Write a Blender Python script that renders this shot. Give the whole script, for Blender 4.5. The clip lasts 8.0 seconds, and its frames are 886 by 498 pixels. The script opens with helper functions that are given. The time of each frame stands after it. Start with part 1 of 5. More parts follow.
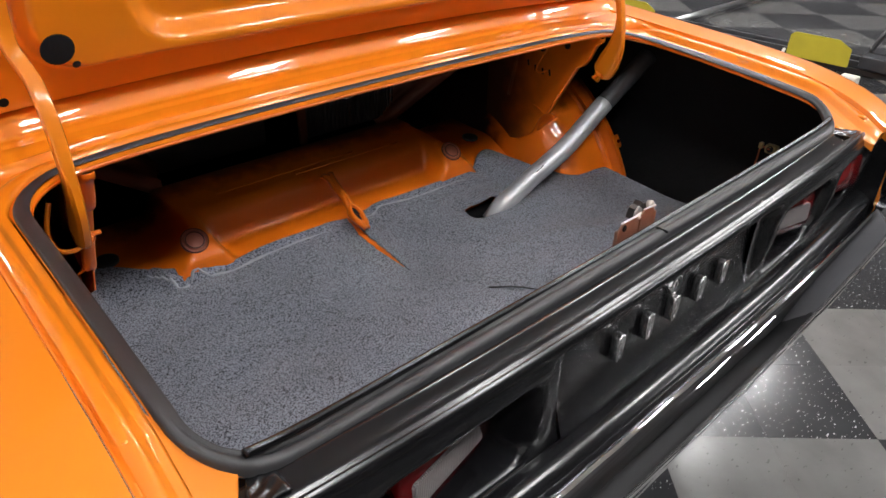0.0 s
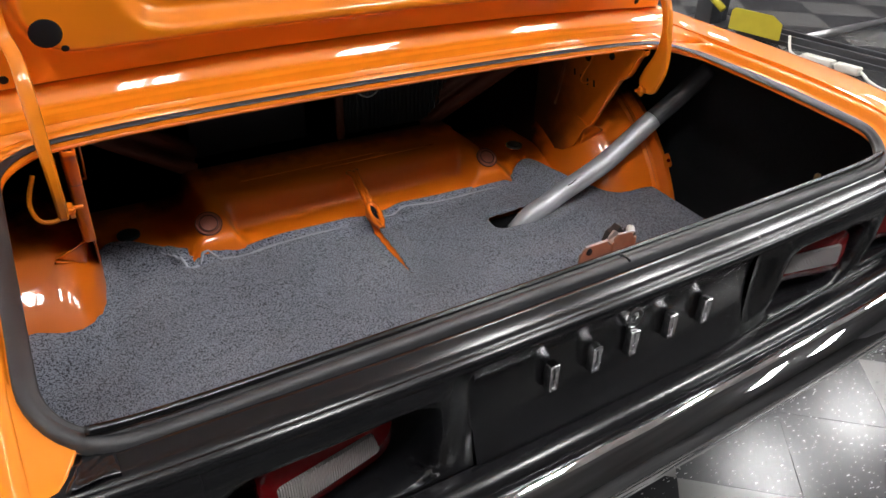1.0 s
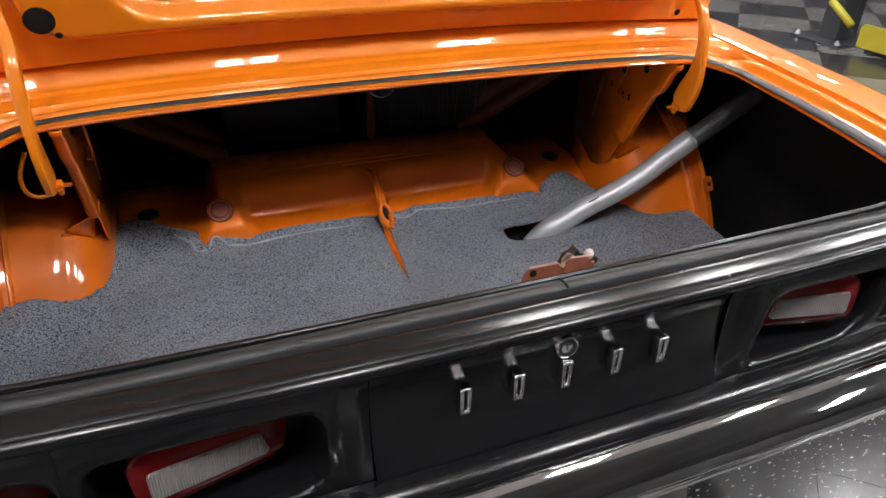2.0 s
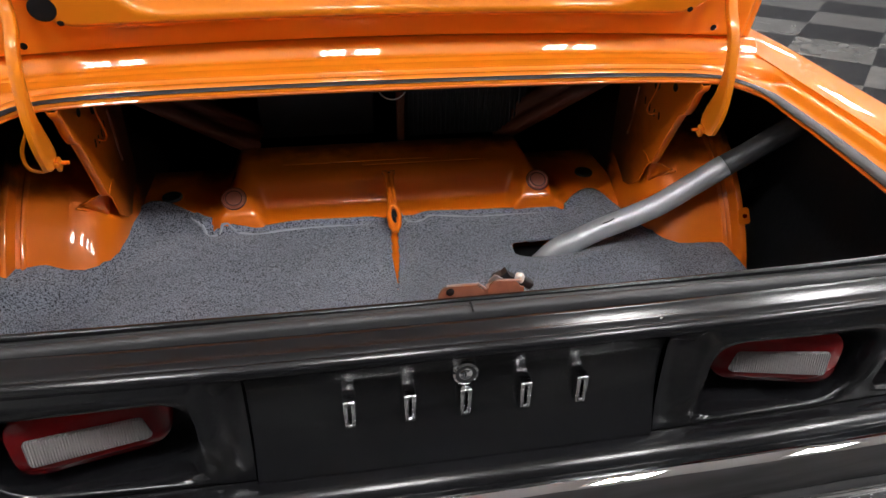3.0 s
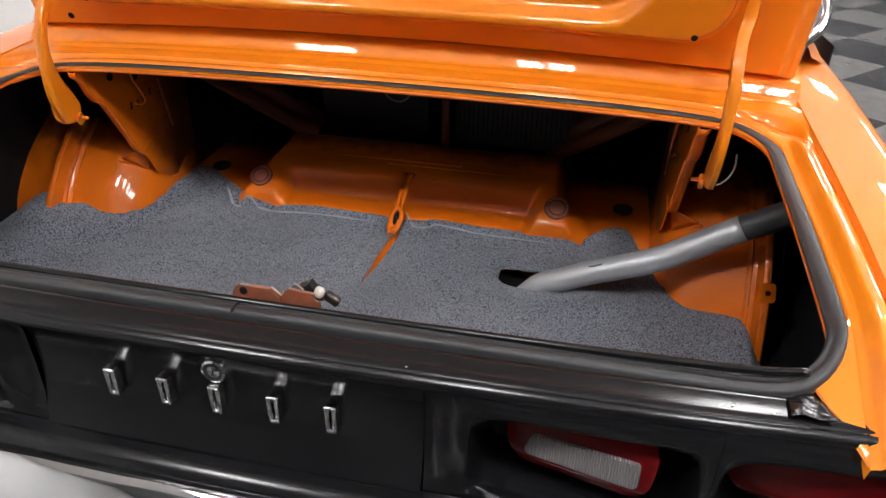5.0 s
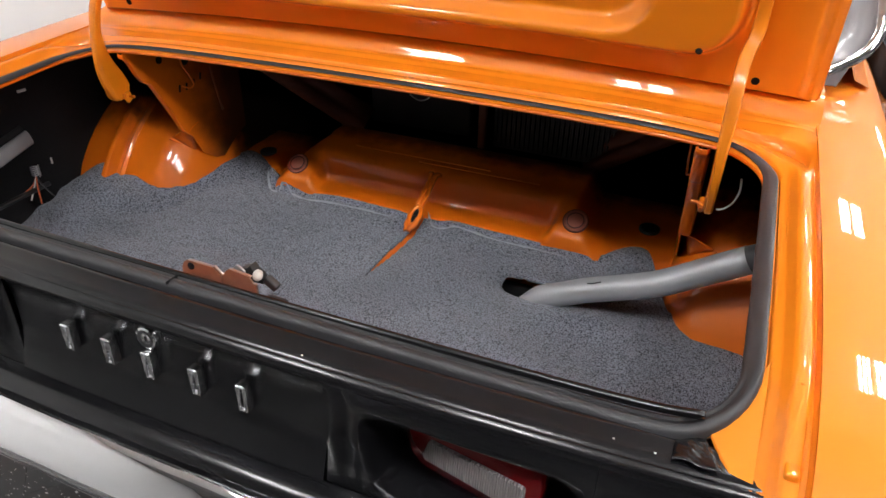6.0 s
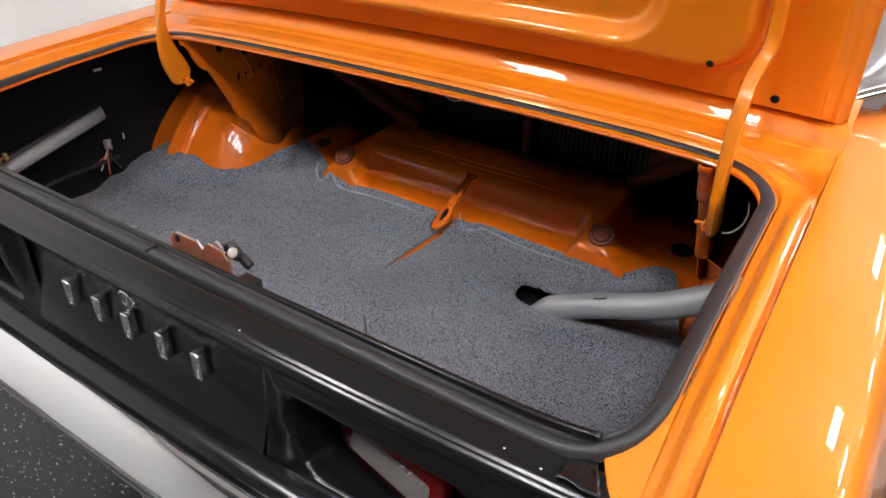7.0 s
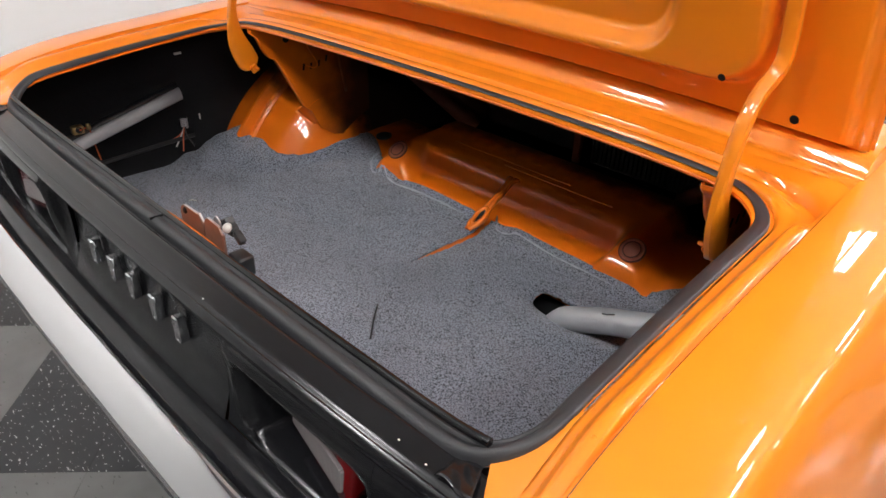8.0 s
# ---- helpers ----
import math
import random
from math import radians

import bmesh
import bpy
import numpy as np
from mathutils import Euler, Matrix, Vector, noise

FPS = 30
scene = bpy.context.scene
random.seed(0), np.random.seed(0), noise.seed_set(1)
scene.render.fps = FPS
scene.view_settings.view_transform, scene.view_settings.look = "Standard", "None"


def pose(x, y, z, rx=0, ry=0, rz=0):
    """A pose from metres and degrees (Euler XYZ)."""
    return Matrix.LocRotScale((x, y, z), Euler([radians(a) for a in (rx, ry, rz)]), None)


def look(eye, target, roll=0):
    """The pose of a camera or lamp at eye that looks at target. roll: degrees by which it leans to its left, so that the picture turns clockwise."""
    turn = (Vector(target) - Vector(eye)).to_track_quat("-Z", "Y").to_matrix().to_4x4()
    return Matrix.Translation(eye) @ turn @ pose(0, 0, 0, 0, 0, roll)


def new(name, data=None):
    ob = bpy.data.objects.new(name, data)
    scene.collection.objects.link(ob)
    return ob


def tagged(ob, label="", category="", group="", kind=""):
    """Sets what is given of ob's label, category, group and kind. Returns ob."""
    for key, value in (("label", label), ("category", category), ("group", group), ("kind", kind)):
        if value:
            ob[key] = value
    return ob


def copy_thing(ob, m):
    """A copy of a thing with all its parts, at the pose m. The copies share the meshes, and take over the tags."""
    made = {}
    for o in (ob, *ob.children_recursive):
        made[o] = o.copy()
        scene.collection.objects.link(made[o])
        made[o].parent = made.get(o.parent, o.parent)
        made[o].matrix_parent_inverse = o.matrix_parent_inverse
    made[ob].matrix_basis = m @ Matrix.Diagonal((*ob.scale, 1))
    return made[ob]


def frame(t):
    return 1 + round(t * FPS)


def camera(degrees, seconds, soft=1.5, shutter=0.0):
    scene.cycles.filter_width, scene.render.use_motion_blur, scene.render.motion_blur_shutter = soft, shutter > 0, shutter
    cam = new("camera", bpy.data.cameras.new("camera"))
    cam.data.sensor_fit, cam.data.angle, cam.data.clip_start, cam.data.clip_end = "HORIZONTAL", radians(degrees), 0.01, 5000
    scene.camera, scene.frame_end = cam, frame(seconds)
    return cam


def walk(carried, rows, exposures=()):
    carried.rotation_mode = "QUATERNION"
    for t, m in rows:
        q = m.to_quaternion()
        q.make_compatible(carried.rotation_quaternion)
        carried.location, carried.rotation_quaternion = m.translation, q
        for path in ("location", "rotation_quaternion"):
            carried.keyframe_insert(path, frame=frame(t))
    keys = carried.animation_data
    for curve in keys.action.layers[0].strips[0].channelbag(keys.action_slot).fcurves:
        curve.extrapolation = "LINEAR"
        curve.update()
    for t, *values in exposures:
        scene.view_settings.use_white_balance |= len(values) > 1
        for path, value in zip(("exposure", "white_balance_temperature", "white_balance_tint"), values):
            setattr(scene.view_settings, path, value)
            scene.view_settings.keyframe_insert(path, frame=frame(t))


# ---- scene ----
cam = camera(66.2, 8.0)
PATH = [
    (0, (-0.812, -0.363, 1.384), (0.369, 0.876, 0.348), 1.5),
    (0.5, (-0.719, -0.424, 1.384), (0.341, 0.918, 0.347), 1.5),
    (1, (-0.613, -0.484, 1.383), (0.305, 0.96, 0.347), 1.4),
    (2.5, (-0.278, -0.586, 1.383), (0.211, 1.053, 0.347), 1.2),
    (3, (-0.143, -0.603, 1.384), (0.172, 1.079, 0.349), 1.1),
    (3.5, (0.005, -0.607, 1.383), (0.138, 1.099, 0.349), 1.0),
    (4, (0.14, -0.597, 1.383), (0.108, 1.114, 0.349), 1.0),
    (4.5, (0.268, -0.576, 1.384), (0.079, 1.125, 0.35), 1.0),
    (6, (0.603, -0.477, 1.381), (-0.063, 1.103, 0.351), 1.1),
    (6.5, (0.69, -0.44, 1.379), (-0.117, 1.075, 0.353), 1.2),
    (7, (0.772, -0.394, 1.378), (-0.173, 1.041, 0.354), 1.2),
    (7.5, (0.849, -0.342, 1.376), (-0.226, 1.001, 0.355), 1.3),
    (8, (0.921, -0.287, 1.377), (-0.279, 0.945, 0.355), 1.4),
]
walk(cam, [(t, look(eye, target, roll)) for t, eye, target, roll in PATH])

# ---- world and light ----
scene.view_settings.exposure = 0.0
world = bpy.data.worlds.new("hall_air")
world.use_nodes = True
world.node_tree.nodes["Background"].inputs[0].default_value = (0.9, 0.95, 1.0, 1)
world.node_tree.nodes["Background"].inputs[1].default_value = 0.0
scene.world = world
TUBE_POWER = 88.0


# ---- materials ----
def mat(name, base, rough=0.5, metal=0.0, coat=0.0, vary=0.0, scale=8.0, bump=0.0, bump_scale=60.0, rough_vary=0.0, spec=0.5):
    """A painted, plastic or metal surface with a slow stain and a fine relief."""
    m = bpy.data.materials.new(name)
    m.use_nodes = True
    nt = m.node_tree
    b = nt.nodes["Principled BSDF"]
    b.inputs["Base Color"].default_value = (*base, 1)
    b.inputs["Roughness"].default_value = rough
    b.inputs["Metallic"].default_value = metal
    b.inputs["Coat Weight"].default_value = coat
    b.inputs["Coat Roughness"].default_value = 0.02
    b.inputs["Specular IOR Level"].default_value = spec
    geo = nt.nodes.new("ShaderNodeNewGeometry")
    if vary or rough_vary:
        n = nt.nodes.new("ShaderNodeTexNoise")
        n.inputs["Scale"].default_value = scale
        n.inputs["Detail"].default_value = 6
        nt.links.new(geo.outputs["Position"], n.inputs["Vector"])
        if vary:
            mix = nt.nodes.new("ShaderNodeMix")
            mix.data_type = "RGBA"
            mix.inputs[6].default_value = (*[c * (1 - vary) for c in base], 1)
            mix.inputs[7].default_value = (*[min(1, c * (1 + vary)) for c in base], 1)
            nt.links.new(n.outputs["Fac"], mix.inputs[0])
            nt.links.new(mix.outputs[2], b.inputs["Base Color"])
        if rough_vary:
            r = nt.nodes.new("ShaderNodeMapRange")
            r.inputs[3].default_value = max(0.01, rough - rough_vary)
            r.inputs[4].default_value = rough + rough_vary
            nt.links.new(n.outputs["Fac"], r.inputs[0])
            nt.links.new(r.outputs[0], b.inputs["Roughness"])
    if bump:
        n2 = nt.nodes.new("ShaderNodeTexNoise")
        n2.inputs["Scale"].default_value = bump_scale
        n2.inputs["Detail"].default_value = 3
        nt.links.new(geo.outputs["Position"], n2.inputs["Vector"])
        bp = nt.nodes.new("ShaderNodeBump")
        bp.inputs["Strength"].default_value = bump
        bp.inputs["Distance"].default_value = 0.002
        nt.links.new(n2.outputs["Fac"], bp.inputs["Height"])
        nt.links.new(bp.outputs[0], b.inputs["Normal"])
    return m


def spray_shade_material(name, base, under, z0, y0, soft):
    """Glossy paint thinning to dark undercoat past a height and depth, shade painted in."""
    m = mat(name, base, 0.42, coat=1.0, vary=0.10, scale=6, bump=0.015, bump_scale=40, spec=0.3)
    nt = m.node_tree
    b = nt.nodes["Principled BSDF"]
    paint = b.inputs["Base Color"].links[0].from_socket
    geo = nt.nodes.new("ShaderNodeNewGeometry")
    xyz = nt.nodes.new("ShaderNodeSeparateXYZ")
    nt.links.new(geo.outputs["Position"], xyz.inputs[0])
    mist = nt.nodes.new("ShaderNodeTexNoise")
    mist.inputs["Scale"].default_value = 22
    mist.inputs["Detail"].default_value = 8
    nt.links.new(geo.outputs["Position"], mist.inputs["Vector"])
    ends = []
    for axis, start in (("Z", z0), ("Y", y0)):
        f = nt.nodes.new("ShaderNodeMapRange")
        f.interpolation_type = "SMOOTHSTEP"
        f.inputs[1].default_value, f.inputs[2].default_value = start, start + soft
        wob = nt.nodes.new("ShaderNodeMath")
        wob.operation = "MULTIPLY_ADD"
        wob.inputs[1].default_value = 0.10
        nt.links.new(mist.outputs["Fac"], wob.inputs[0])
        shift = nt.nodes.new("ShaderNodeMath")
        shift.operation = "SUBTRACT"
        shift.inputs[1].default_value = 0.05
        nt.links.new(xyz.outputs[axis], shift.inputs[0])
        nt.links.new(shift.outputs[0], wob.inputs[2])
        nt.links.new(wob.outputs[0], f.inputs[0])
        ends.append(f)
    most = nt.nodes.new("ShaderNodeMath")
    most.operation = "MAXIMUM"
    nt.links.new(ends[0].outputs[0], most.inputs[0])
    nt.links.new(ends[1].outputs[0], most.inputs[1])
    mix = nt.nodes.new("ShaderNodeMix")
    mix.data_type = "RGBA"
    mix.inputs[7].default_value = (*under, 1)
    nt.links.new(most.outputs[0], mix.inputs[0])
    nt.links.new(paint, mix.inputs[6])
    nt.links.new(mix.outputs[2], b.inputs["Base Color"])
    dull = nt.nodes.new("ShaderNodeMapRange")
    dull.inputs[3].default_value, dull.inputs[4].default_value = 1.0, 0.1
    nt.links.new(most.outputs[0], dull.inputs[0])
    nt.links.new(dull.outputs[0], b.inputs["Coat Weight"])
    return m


def carpet_material():
    """Looped charcoal pile: short dark gaps between the loops, in both directions of the weave."""
    m = bpy.data.materials.new("loop_carpet")
    m.use_nodes = True
    nt = m.node_tree
    b = nt.nodes["Principled BSDF"]
    b.inputs["Roughness"].default_value = 0.9
    b.inputs["Specular IOR Level"].default_value = 0.2
    b.inputs["Sheen Weight"].default_value = 0.2
    geo = nt.nodes.new("ShaderNodeNewGeometry")
    fields = []
    for sx, sy in ((240, 820), (820, 240)):
        mp = nt.nodes.new("ShaderNodeMapping")
        mp.inputs["Scale"].default_value = (sx, sy, 300)
        mp.inputs["Location"].default_value = (sx * 0.37, sy * 0.11, 0)
        nt.links.new(geo.outputs["Position"], mp.inputs["Vector"])
        n = nt.nodes.new("ShaderNodeTexNoise")
        n.inputs["Scale"].default_value = 1.0
        n.inputs["Detail"].default_value = 0
        nt.links.new(mp.outputs[0], n.inputs["Vector"])
        fields.append(n)
    low = nt.nodes.new("ShaderNodeMath")
    low.operation = "MINIMUM"
    nt.links.new(fields[0].outputs["Fac"], low.inputs[0])
    nt.links.new(fields[1].outputs["Fac"], low.inputs[1])
    ramp = nt.nodes.new("ShaderNodeValToRGB")
    ramp.color_ramp.elements[0].position, ramp.color_ramp.elements[0].color = 0.348, (0.018, 0.019, 0.025, 1)
    ramp.color_ramp.elements[1].position, ramp.color_ramp.elements[1].color = 0.408, (0.262, 0.278, 0.332, 1)
    nt.links.new(low.outputs[0], ramp.inputs[0])
    slow = nt.nodes.new("ShaderNodeTexNoise")
    slow.inputs["Scale"].default_value = 5
    slow.inputs["Detail"].default_value = 5
    nt.links.new(geo.outputs["Position"], slow.inputs["Vector"])
    r2 = nt.nodes.new("ShaderNodeValToRGB")
    r2.color_ramp.elements[0].position, r2.color_ramp.elements[0].color = 0.3, (0.82, 0.82, 0.82, 1)
    r2.color_ramp.elements[1].position, r2.color_ramp.elements[1].color = 0.7, (1.15, 1.15, 1.14, 1)
    nt.links.new(slow.outputs["Fac"], r2.inputs[0])
    mul = nt.nodes.new("ShaderNodeMix")
    mul.data_type, mul.blend_type = "RGBA", "MULTIPLY"
    mul.inputs[0].default_value = 1.0
    nt.links.new(ramp.outputs[0], mul.inputs[6])
    nt.links.new(r2.outputs[0], mul.inputs[7])
    nt.links.new(mul.outputs[2], b.inputs["Base Color"])
    bp = nt.nodes.new("ShaderNodeBump")
    bp.inputs["Strength"].default_value = 0.7
    bp.inputs["Distance"].default_value = 0.003
    nt.links.new(low.outputs[0], bp.inputs["Height"])
    nt.links.new(bp.outputs[0], b.inputs["Normal"])
    return m


def tile_material(name, base, fleck, amount, size):
    """Vinyl composition tile: a waxed base with chips of another colour."""
    m = bpy.data.materials.new(name)
    m.use_nodes = True
    nt = m.node_tree
    b = nt.nodes["Principled BSDF"]
    geo = nt.nodes.new("ShaderNodeNewGeometry")
    info = nt.nodes.new("ShaderNodeObjectInfo")
    mp = nt.nodes.new("ShaderNodeMapping")
    mp.inputs["Rotation"].default_value = (0, 0, radians(47))
    mp.inputs["Scale"].default_value = (size * 0.4, size, size)
    nt.links.new(geo.outputs["Position"], mp.inputs["Vector"])
    n = nt.nodes.new("ShaderNodeTexNoise")
    n.inputs["Scale"].default_value = 1.0
    n.inputs["Detail"].default_value = 2
    nt.links.new(mp.outputs[0], n.inputs["Vector"])
    ramp = nt.nodes.new("ShaderNodeValToRGB")
    ramp.color_ramp.elements[0].position, ramp.color_ramp.elements[0].color = 1 - amount, (*base, 1)
    ramp.color_ramp.elements[1].position, ramp.color_ramp.elements[1].color = 1 - amount + 0.03, (*fleck, 1)
    nt.links.new(n.outputs["Fac"], ramp.inputs[0])
    slow = nt.nodes.new("ShaderNodeTexNoise")
    slow.inputs["Scale"].default_value = 9
    slow.inputs["Detail"].default_value = 6
    nt.links.new(geo.outputs["Position"], slow.inputs["Vector"])
    add = nt.nodes.new("ShaderNodeMath")
    add.operation = "MULTIPLY_ADD"
    add.inputs[1].default_value = 0.18
    nt.links.new(info.outputs["Random"], add.inputs[0])
    nt.links.new(slow.outputs["Fac"], add.inputs[2])
    r2 = nt.nodes.new("ShaderNodeMapRange")
    r2.inputs[1].default_value, r2.inputs[2].default_value = 0.3, 0.9
    r2.inputs[3].default_value, r2.inputs[4].default_value = 0.82, 1.18
    nt.links.new(add.outputs[0], r2.inputs[0])
    mul = nt.nodes.new("ShaderNodeMix")
    mul.data_type, mul.blend_type = "RGBA", "MULTIPLY"
    mul.inputs[0].default_value = 1.0
    nt.links.new(ramp.outputs[0], mul.inputs[6])
    nt.links.new(r2.outputs[0], mul.inputs[7])
    nt.links.new(mul.outputs[2], b.inputs["Base Color"])
    b.inputs["Specular IOR Level"].default_value = 0.38
    rr = nt.nodes.new("ShaderNodeMapRange")
    rr.inputs[3].default_value, rr.inputs[4].default_value = 0.15, 0.25
    nt.links.new(slow.outputs["Fac"], rr.inputs[0])
    nt.links.new(rr.outputs[0], b.inputs["Roughness"])
    return m


def glow(name, colour, power):
    m = bpy.data.materials.new(name)
    m.use_nodes = True
    b = m.node_tree.nodes["Principled BSDF"]
    b.inputs["Base Color"].default_value = (0.9, 0.9, 0.9, 1)
    b.inputs["Emission Color"].default_value = (*colour, 1)
    b.inputs["Emission Strength"].default_value = power
    return m


def lens_material():
    """Ribbed reversing lens: milky plastic with fine upright flutes."""
    m = mat("fluted_lens", (0.29, 0.262, 0.262), 0.22, spec=0.6)
    nt = m.node_tree
    geo = nt.nodes.new("ShaderNodeNewGeometry")
    w = nt.nodes.new("ShaderNodeTexWave")
    w.bands_direction = "X"
    w.inputs["Scale"].default_value = 105
    nt.links.new(geo.outputs["Position"], w.inputs["Vector"])
    bp = nt.nodes.new("ShaderNodeBump")
    bp.inputs["Strength"].default_value = 0.9
    bp.inputs["Distance"].default_value = 0.003
    nt.links.new(w.outputs["Fac"], bp.inputs["Height"])
    nt.links.new(bp.outputs[0], nt.nodes["Principled BSDF"].inputs["Normal"])
    return m


ORANGE = mat("orange_car_paint", (0.87, 0.238, 0.007), 0.45, coat=1.0, vary=0.05, scale=3, bump=0.005, bump_scale=25, spec=0.3)
# Same body paint, made deeper and redder to paint in the trunk's shade.
ORANGE_IN = mat("shaded_orange_paint", (0.80, 0.165, 0.004), 0.42, coat=1.0, vary=0.10, scale=6, bump=0.015, bump_scale=40, spec=0.3)
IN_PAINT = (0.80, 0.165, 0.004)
# Painted shade: the wheelhouse fade is part overspray, bracket and panel are shade only.
WHEEL_PAINT = spray_shade_material("overspray_shade_wheelhouse_paint", IN_PAINT, (0.012, 0.007, 0.006), 0.735, 0.84, 0.085)
BRACKET_PAINT = spray_shade_material("shaded_bracket_paint", IN_PAINT, (0.055, 0.016, 0.006), 1.3, 0.68, 0.20)
PANEL_PAINT = spray_shade_material("shaded_panel_paint", IN_PAINT, (0.150, 0.038, 0.010), 1.3, 0.965, 0.09)
BLACK = mat("satin_black_paint", (0.007, 0.007, 0.008), 0.20, vary=0.2, scale=12, rough_vary=0.03, spec=0.42)
CAVITY = mat("black_undercoat", (0.005, 0.005, 0.006), 0.8, vary=0.4, scale=15, bump=0.5, bump_scale=80, spec=0.25)
BADGE = mat("badge_chrome", (0.88, 0.88, 0.89), 0.07, metal=1.0, rough_vary=0.02, scale=40)
CHROME = mat("chrome", (0.86, 0.86, 0.87), 0.022, metal=1.0, rough_vary=0.01, scale=20)
RUBBER = mat("black_rubber", (0.024, 0.024, 0.026), 0.50, vary=0.25, scale=30, bump=0.08, bump_scale=200)
STEEL = mat("silver_painted_steel", (0.60, 0.61, 0.63), 0.46, metal=0.5, vary=0.12, scale=14, bump=0.1, bump_scale=90, rough_vary=0.08)
GREY_STEEL = mat("grey_strip_metal", (0.34, 0.34, 0.35), 0.42, metal=0.25, vary=0.2, scale=25, bump=0.1)
COPPER = mat("zinc_plated_latch_metal", (0.26, 0.155, 0.11), 0.42, metal=0.6, vary=0.3, scale=60, bump=0.1)
RED = mat("red_lamp_plastic", (0.105, 0.0015, 0.0025), 0.16, vary=0.15, scale=20, spec=0.3)
LENS = lens_material()
PLUG_RING = mat("dark_brown_rubber", (0.085, 0.022, 0.014), 0.45, vary=0.15, scale=60)
PLUG = mat("brown_rubber_plug", (0.40, 0.125, 0.080), 0.42, vary=0.15, scale=60)
# Dark grey paints in the shade that the pipe's upper end fades into.
HOSE = mat("shaded_rubber_hose", (0.055, 0.055, 0.058), 0.5, vary=0.25, scale=30, bump=0.08, bump_scale=200)
PLUG_DARK = mat("dark_rubber_plug", (0.02, 0.022, 0.022), 0.5, vary=0.2, scale=60)
WHITE_PLASTIC = mat("white_plastic", (0.62, 0.60, 0.55), 0.4, vary=0.1, scale=40)
BLACK_PLASTIC = mat("black_plastic", (0.015, 0.015, 0.016), 0.4, vary=0.2, scale=40)
BRASS = mat("yellowed_zinc", (0.45, 0.32, 0.14), 0.35, metal=0.8, vary=0.3, scale=60)
# Inner orange darkened to brown: the shade behind the seat is in the colour.
BRACE = mat("shade_brown_paint", (0.17, 0.050, 0.022), 0.55, vary=0.3, scale=14, bump=0.1)
WIRE_ORANGE = mat("orange_wire", (0.55, 0.10, 0.02), 0.5)
CARPET = carpet_material()
# Paler than the carpet: light caught on its front fold is painted in.
LIT_PILE = mat("lit_carpet_pile", (0.33, 0.345, 0.39), 0.8, vary=0.25, scale=60, bump=0.4, bump_scale=300)
SEAT = mat("black_ribbed_vinyl", (0.06, 0.06, 0.062), 0.5, vary=0.2, scale=20)
GLASS = mat("tinted_glass", (0.20, 0.195, 0.20), 0.22, spec=0.5)
TYRE = mat("tyre_rubber", (0.02, 0.02, 0.021), 0.7, vary=0.2, scale=30, bump=0.3)
WALL = mat("white_wall_paint", (0.80, 0.80, 0.79), 0.7, vary=0.03, scale=2, bump=0.1, bump_scale=150)
WALL_DARK = mat("grey_wall_paint", (0.16, 0.16, 0.17), 0.7, vary=0.1, scale=2, bump=0.1, bump_scale=150)
WALL_SOUTH = mat("dark_grey_wall_paint", (0.045, 0.045, 0.046), 0.7, vary=0.5, scale=0.7, bump=0.1, bump_scale=150)
CEILING_DARK = mat("dark_ceiling_paint", (0.24, 0.24, 0.25), 0.8, vary=0.6, scale=0.9, bump=0.2, bump_scale=20)
CEILING = mat("white_ceiling", (0.72, 0.72, 0.71), 0.8, vary=0.05, scale=2)
YELLOW = mat("yellow_enamel", (0.40, 0.34, 0.02), 0.5, vary=0.12, scale=12, bump=0.1)
LIFT = mat("dark_grey_enamel", (0.028, 0.029, 0.032), 0.4, vary=0.3, scale=9, bump=0.1)
ALU = mat("bare_aluminium", (0.60, 0.60, 0.61), 0.35, metal=0.9, vary=0.1, scale=20)
TUBE = glow("glowing_tube", (1.0, 0.99, 0.99), TUBE_POWER)
TILE_DARK = tile_material("charcoal_vinyl_tile", (0.024, 0.024, 0.026), (0.42, 0.42, 0.42), 0.345, 150)
TILE_LIGHT = tile_material("grey_vinyl_tile", (0.130, 0.127, 0.123), (0.080, 0.078, 0.075), 0.33, 90)


# ---- mesh helpers ----
def part(name, bm, material, parent=None, label="", smooth=True):
    """One mesh object from a bmesh, under a thing or part."""
    bmesh.ops.recalc_face_normals(bm, faces=bm.faces)
    me = bpy.data.meshes.new(name)
    bm.to_mesh(me)
    bm.free()
    me.materials.append(material)
    if smooth:
        me.shade_smooth()
    ob = new(name, me)
    if parent is not None:
        ob.parent = parent
        ob.matrix_parent_inverse = parent.matrix_basis.inverted() if parent.parent is None else Matrix()
    if label:
        tagged(ob, label)
    return ob


def sharp(ob, angle=32):
    """Marks edges sharper than the angle, so that smooth shading breaks there."""
    ob.data.set_sharp_from_angle(angle=radians(angle))
    return ob


def thing(name, place, label, category, group="", kind=""):
    e = new(name)
    e.matrix_basis = Matrix.Translation(place)
    return tagged(e, label, category, group, kind)


def rows_mesh(rows, closed_u=False, closed_v=False, thick=0.0):
    """A skin over equal rows of points; thick gives it a back."""
    bm = bmesh.new()
    vs = [[bm.verts.new(p) for p in r] for r in rows]
    nr, nc = len(vs), len(vs[0])
    for i in range(nr if closed_v else nr - 1):
        for j in range(nc if closed_u else nc - 1):
            quad = (vs[i][j], vs[i][(j + 1) % nc], vs[(i + 1) % nr][(j + 1) % nc], vs[(i + 1) % nr][j])
            if len(set(quad)) == 4:
                bm.faces.new(quad)
    if thick:
        bm.normal_update()
        bmesh.ops.solidify(bm, geom=bm.faces[:], thickness=thick)
    return bm


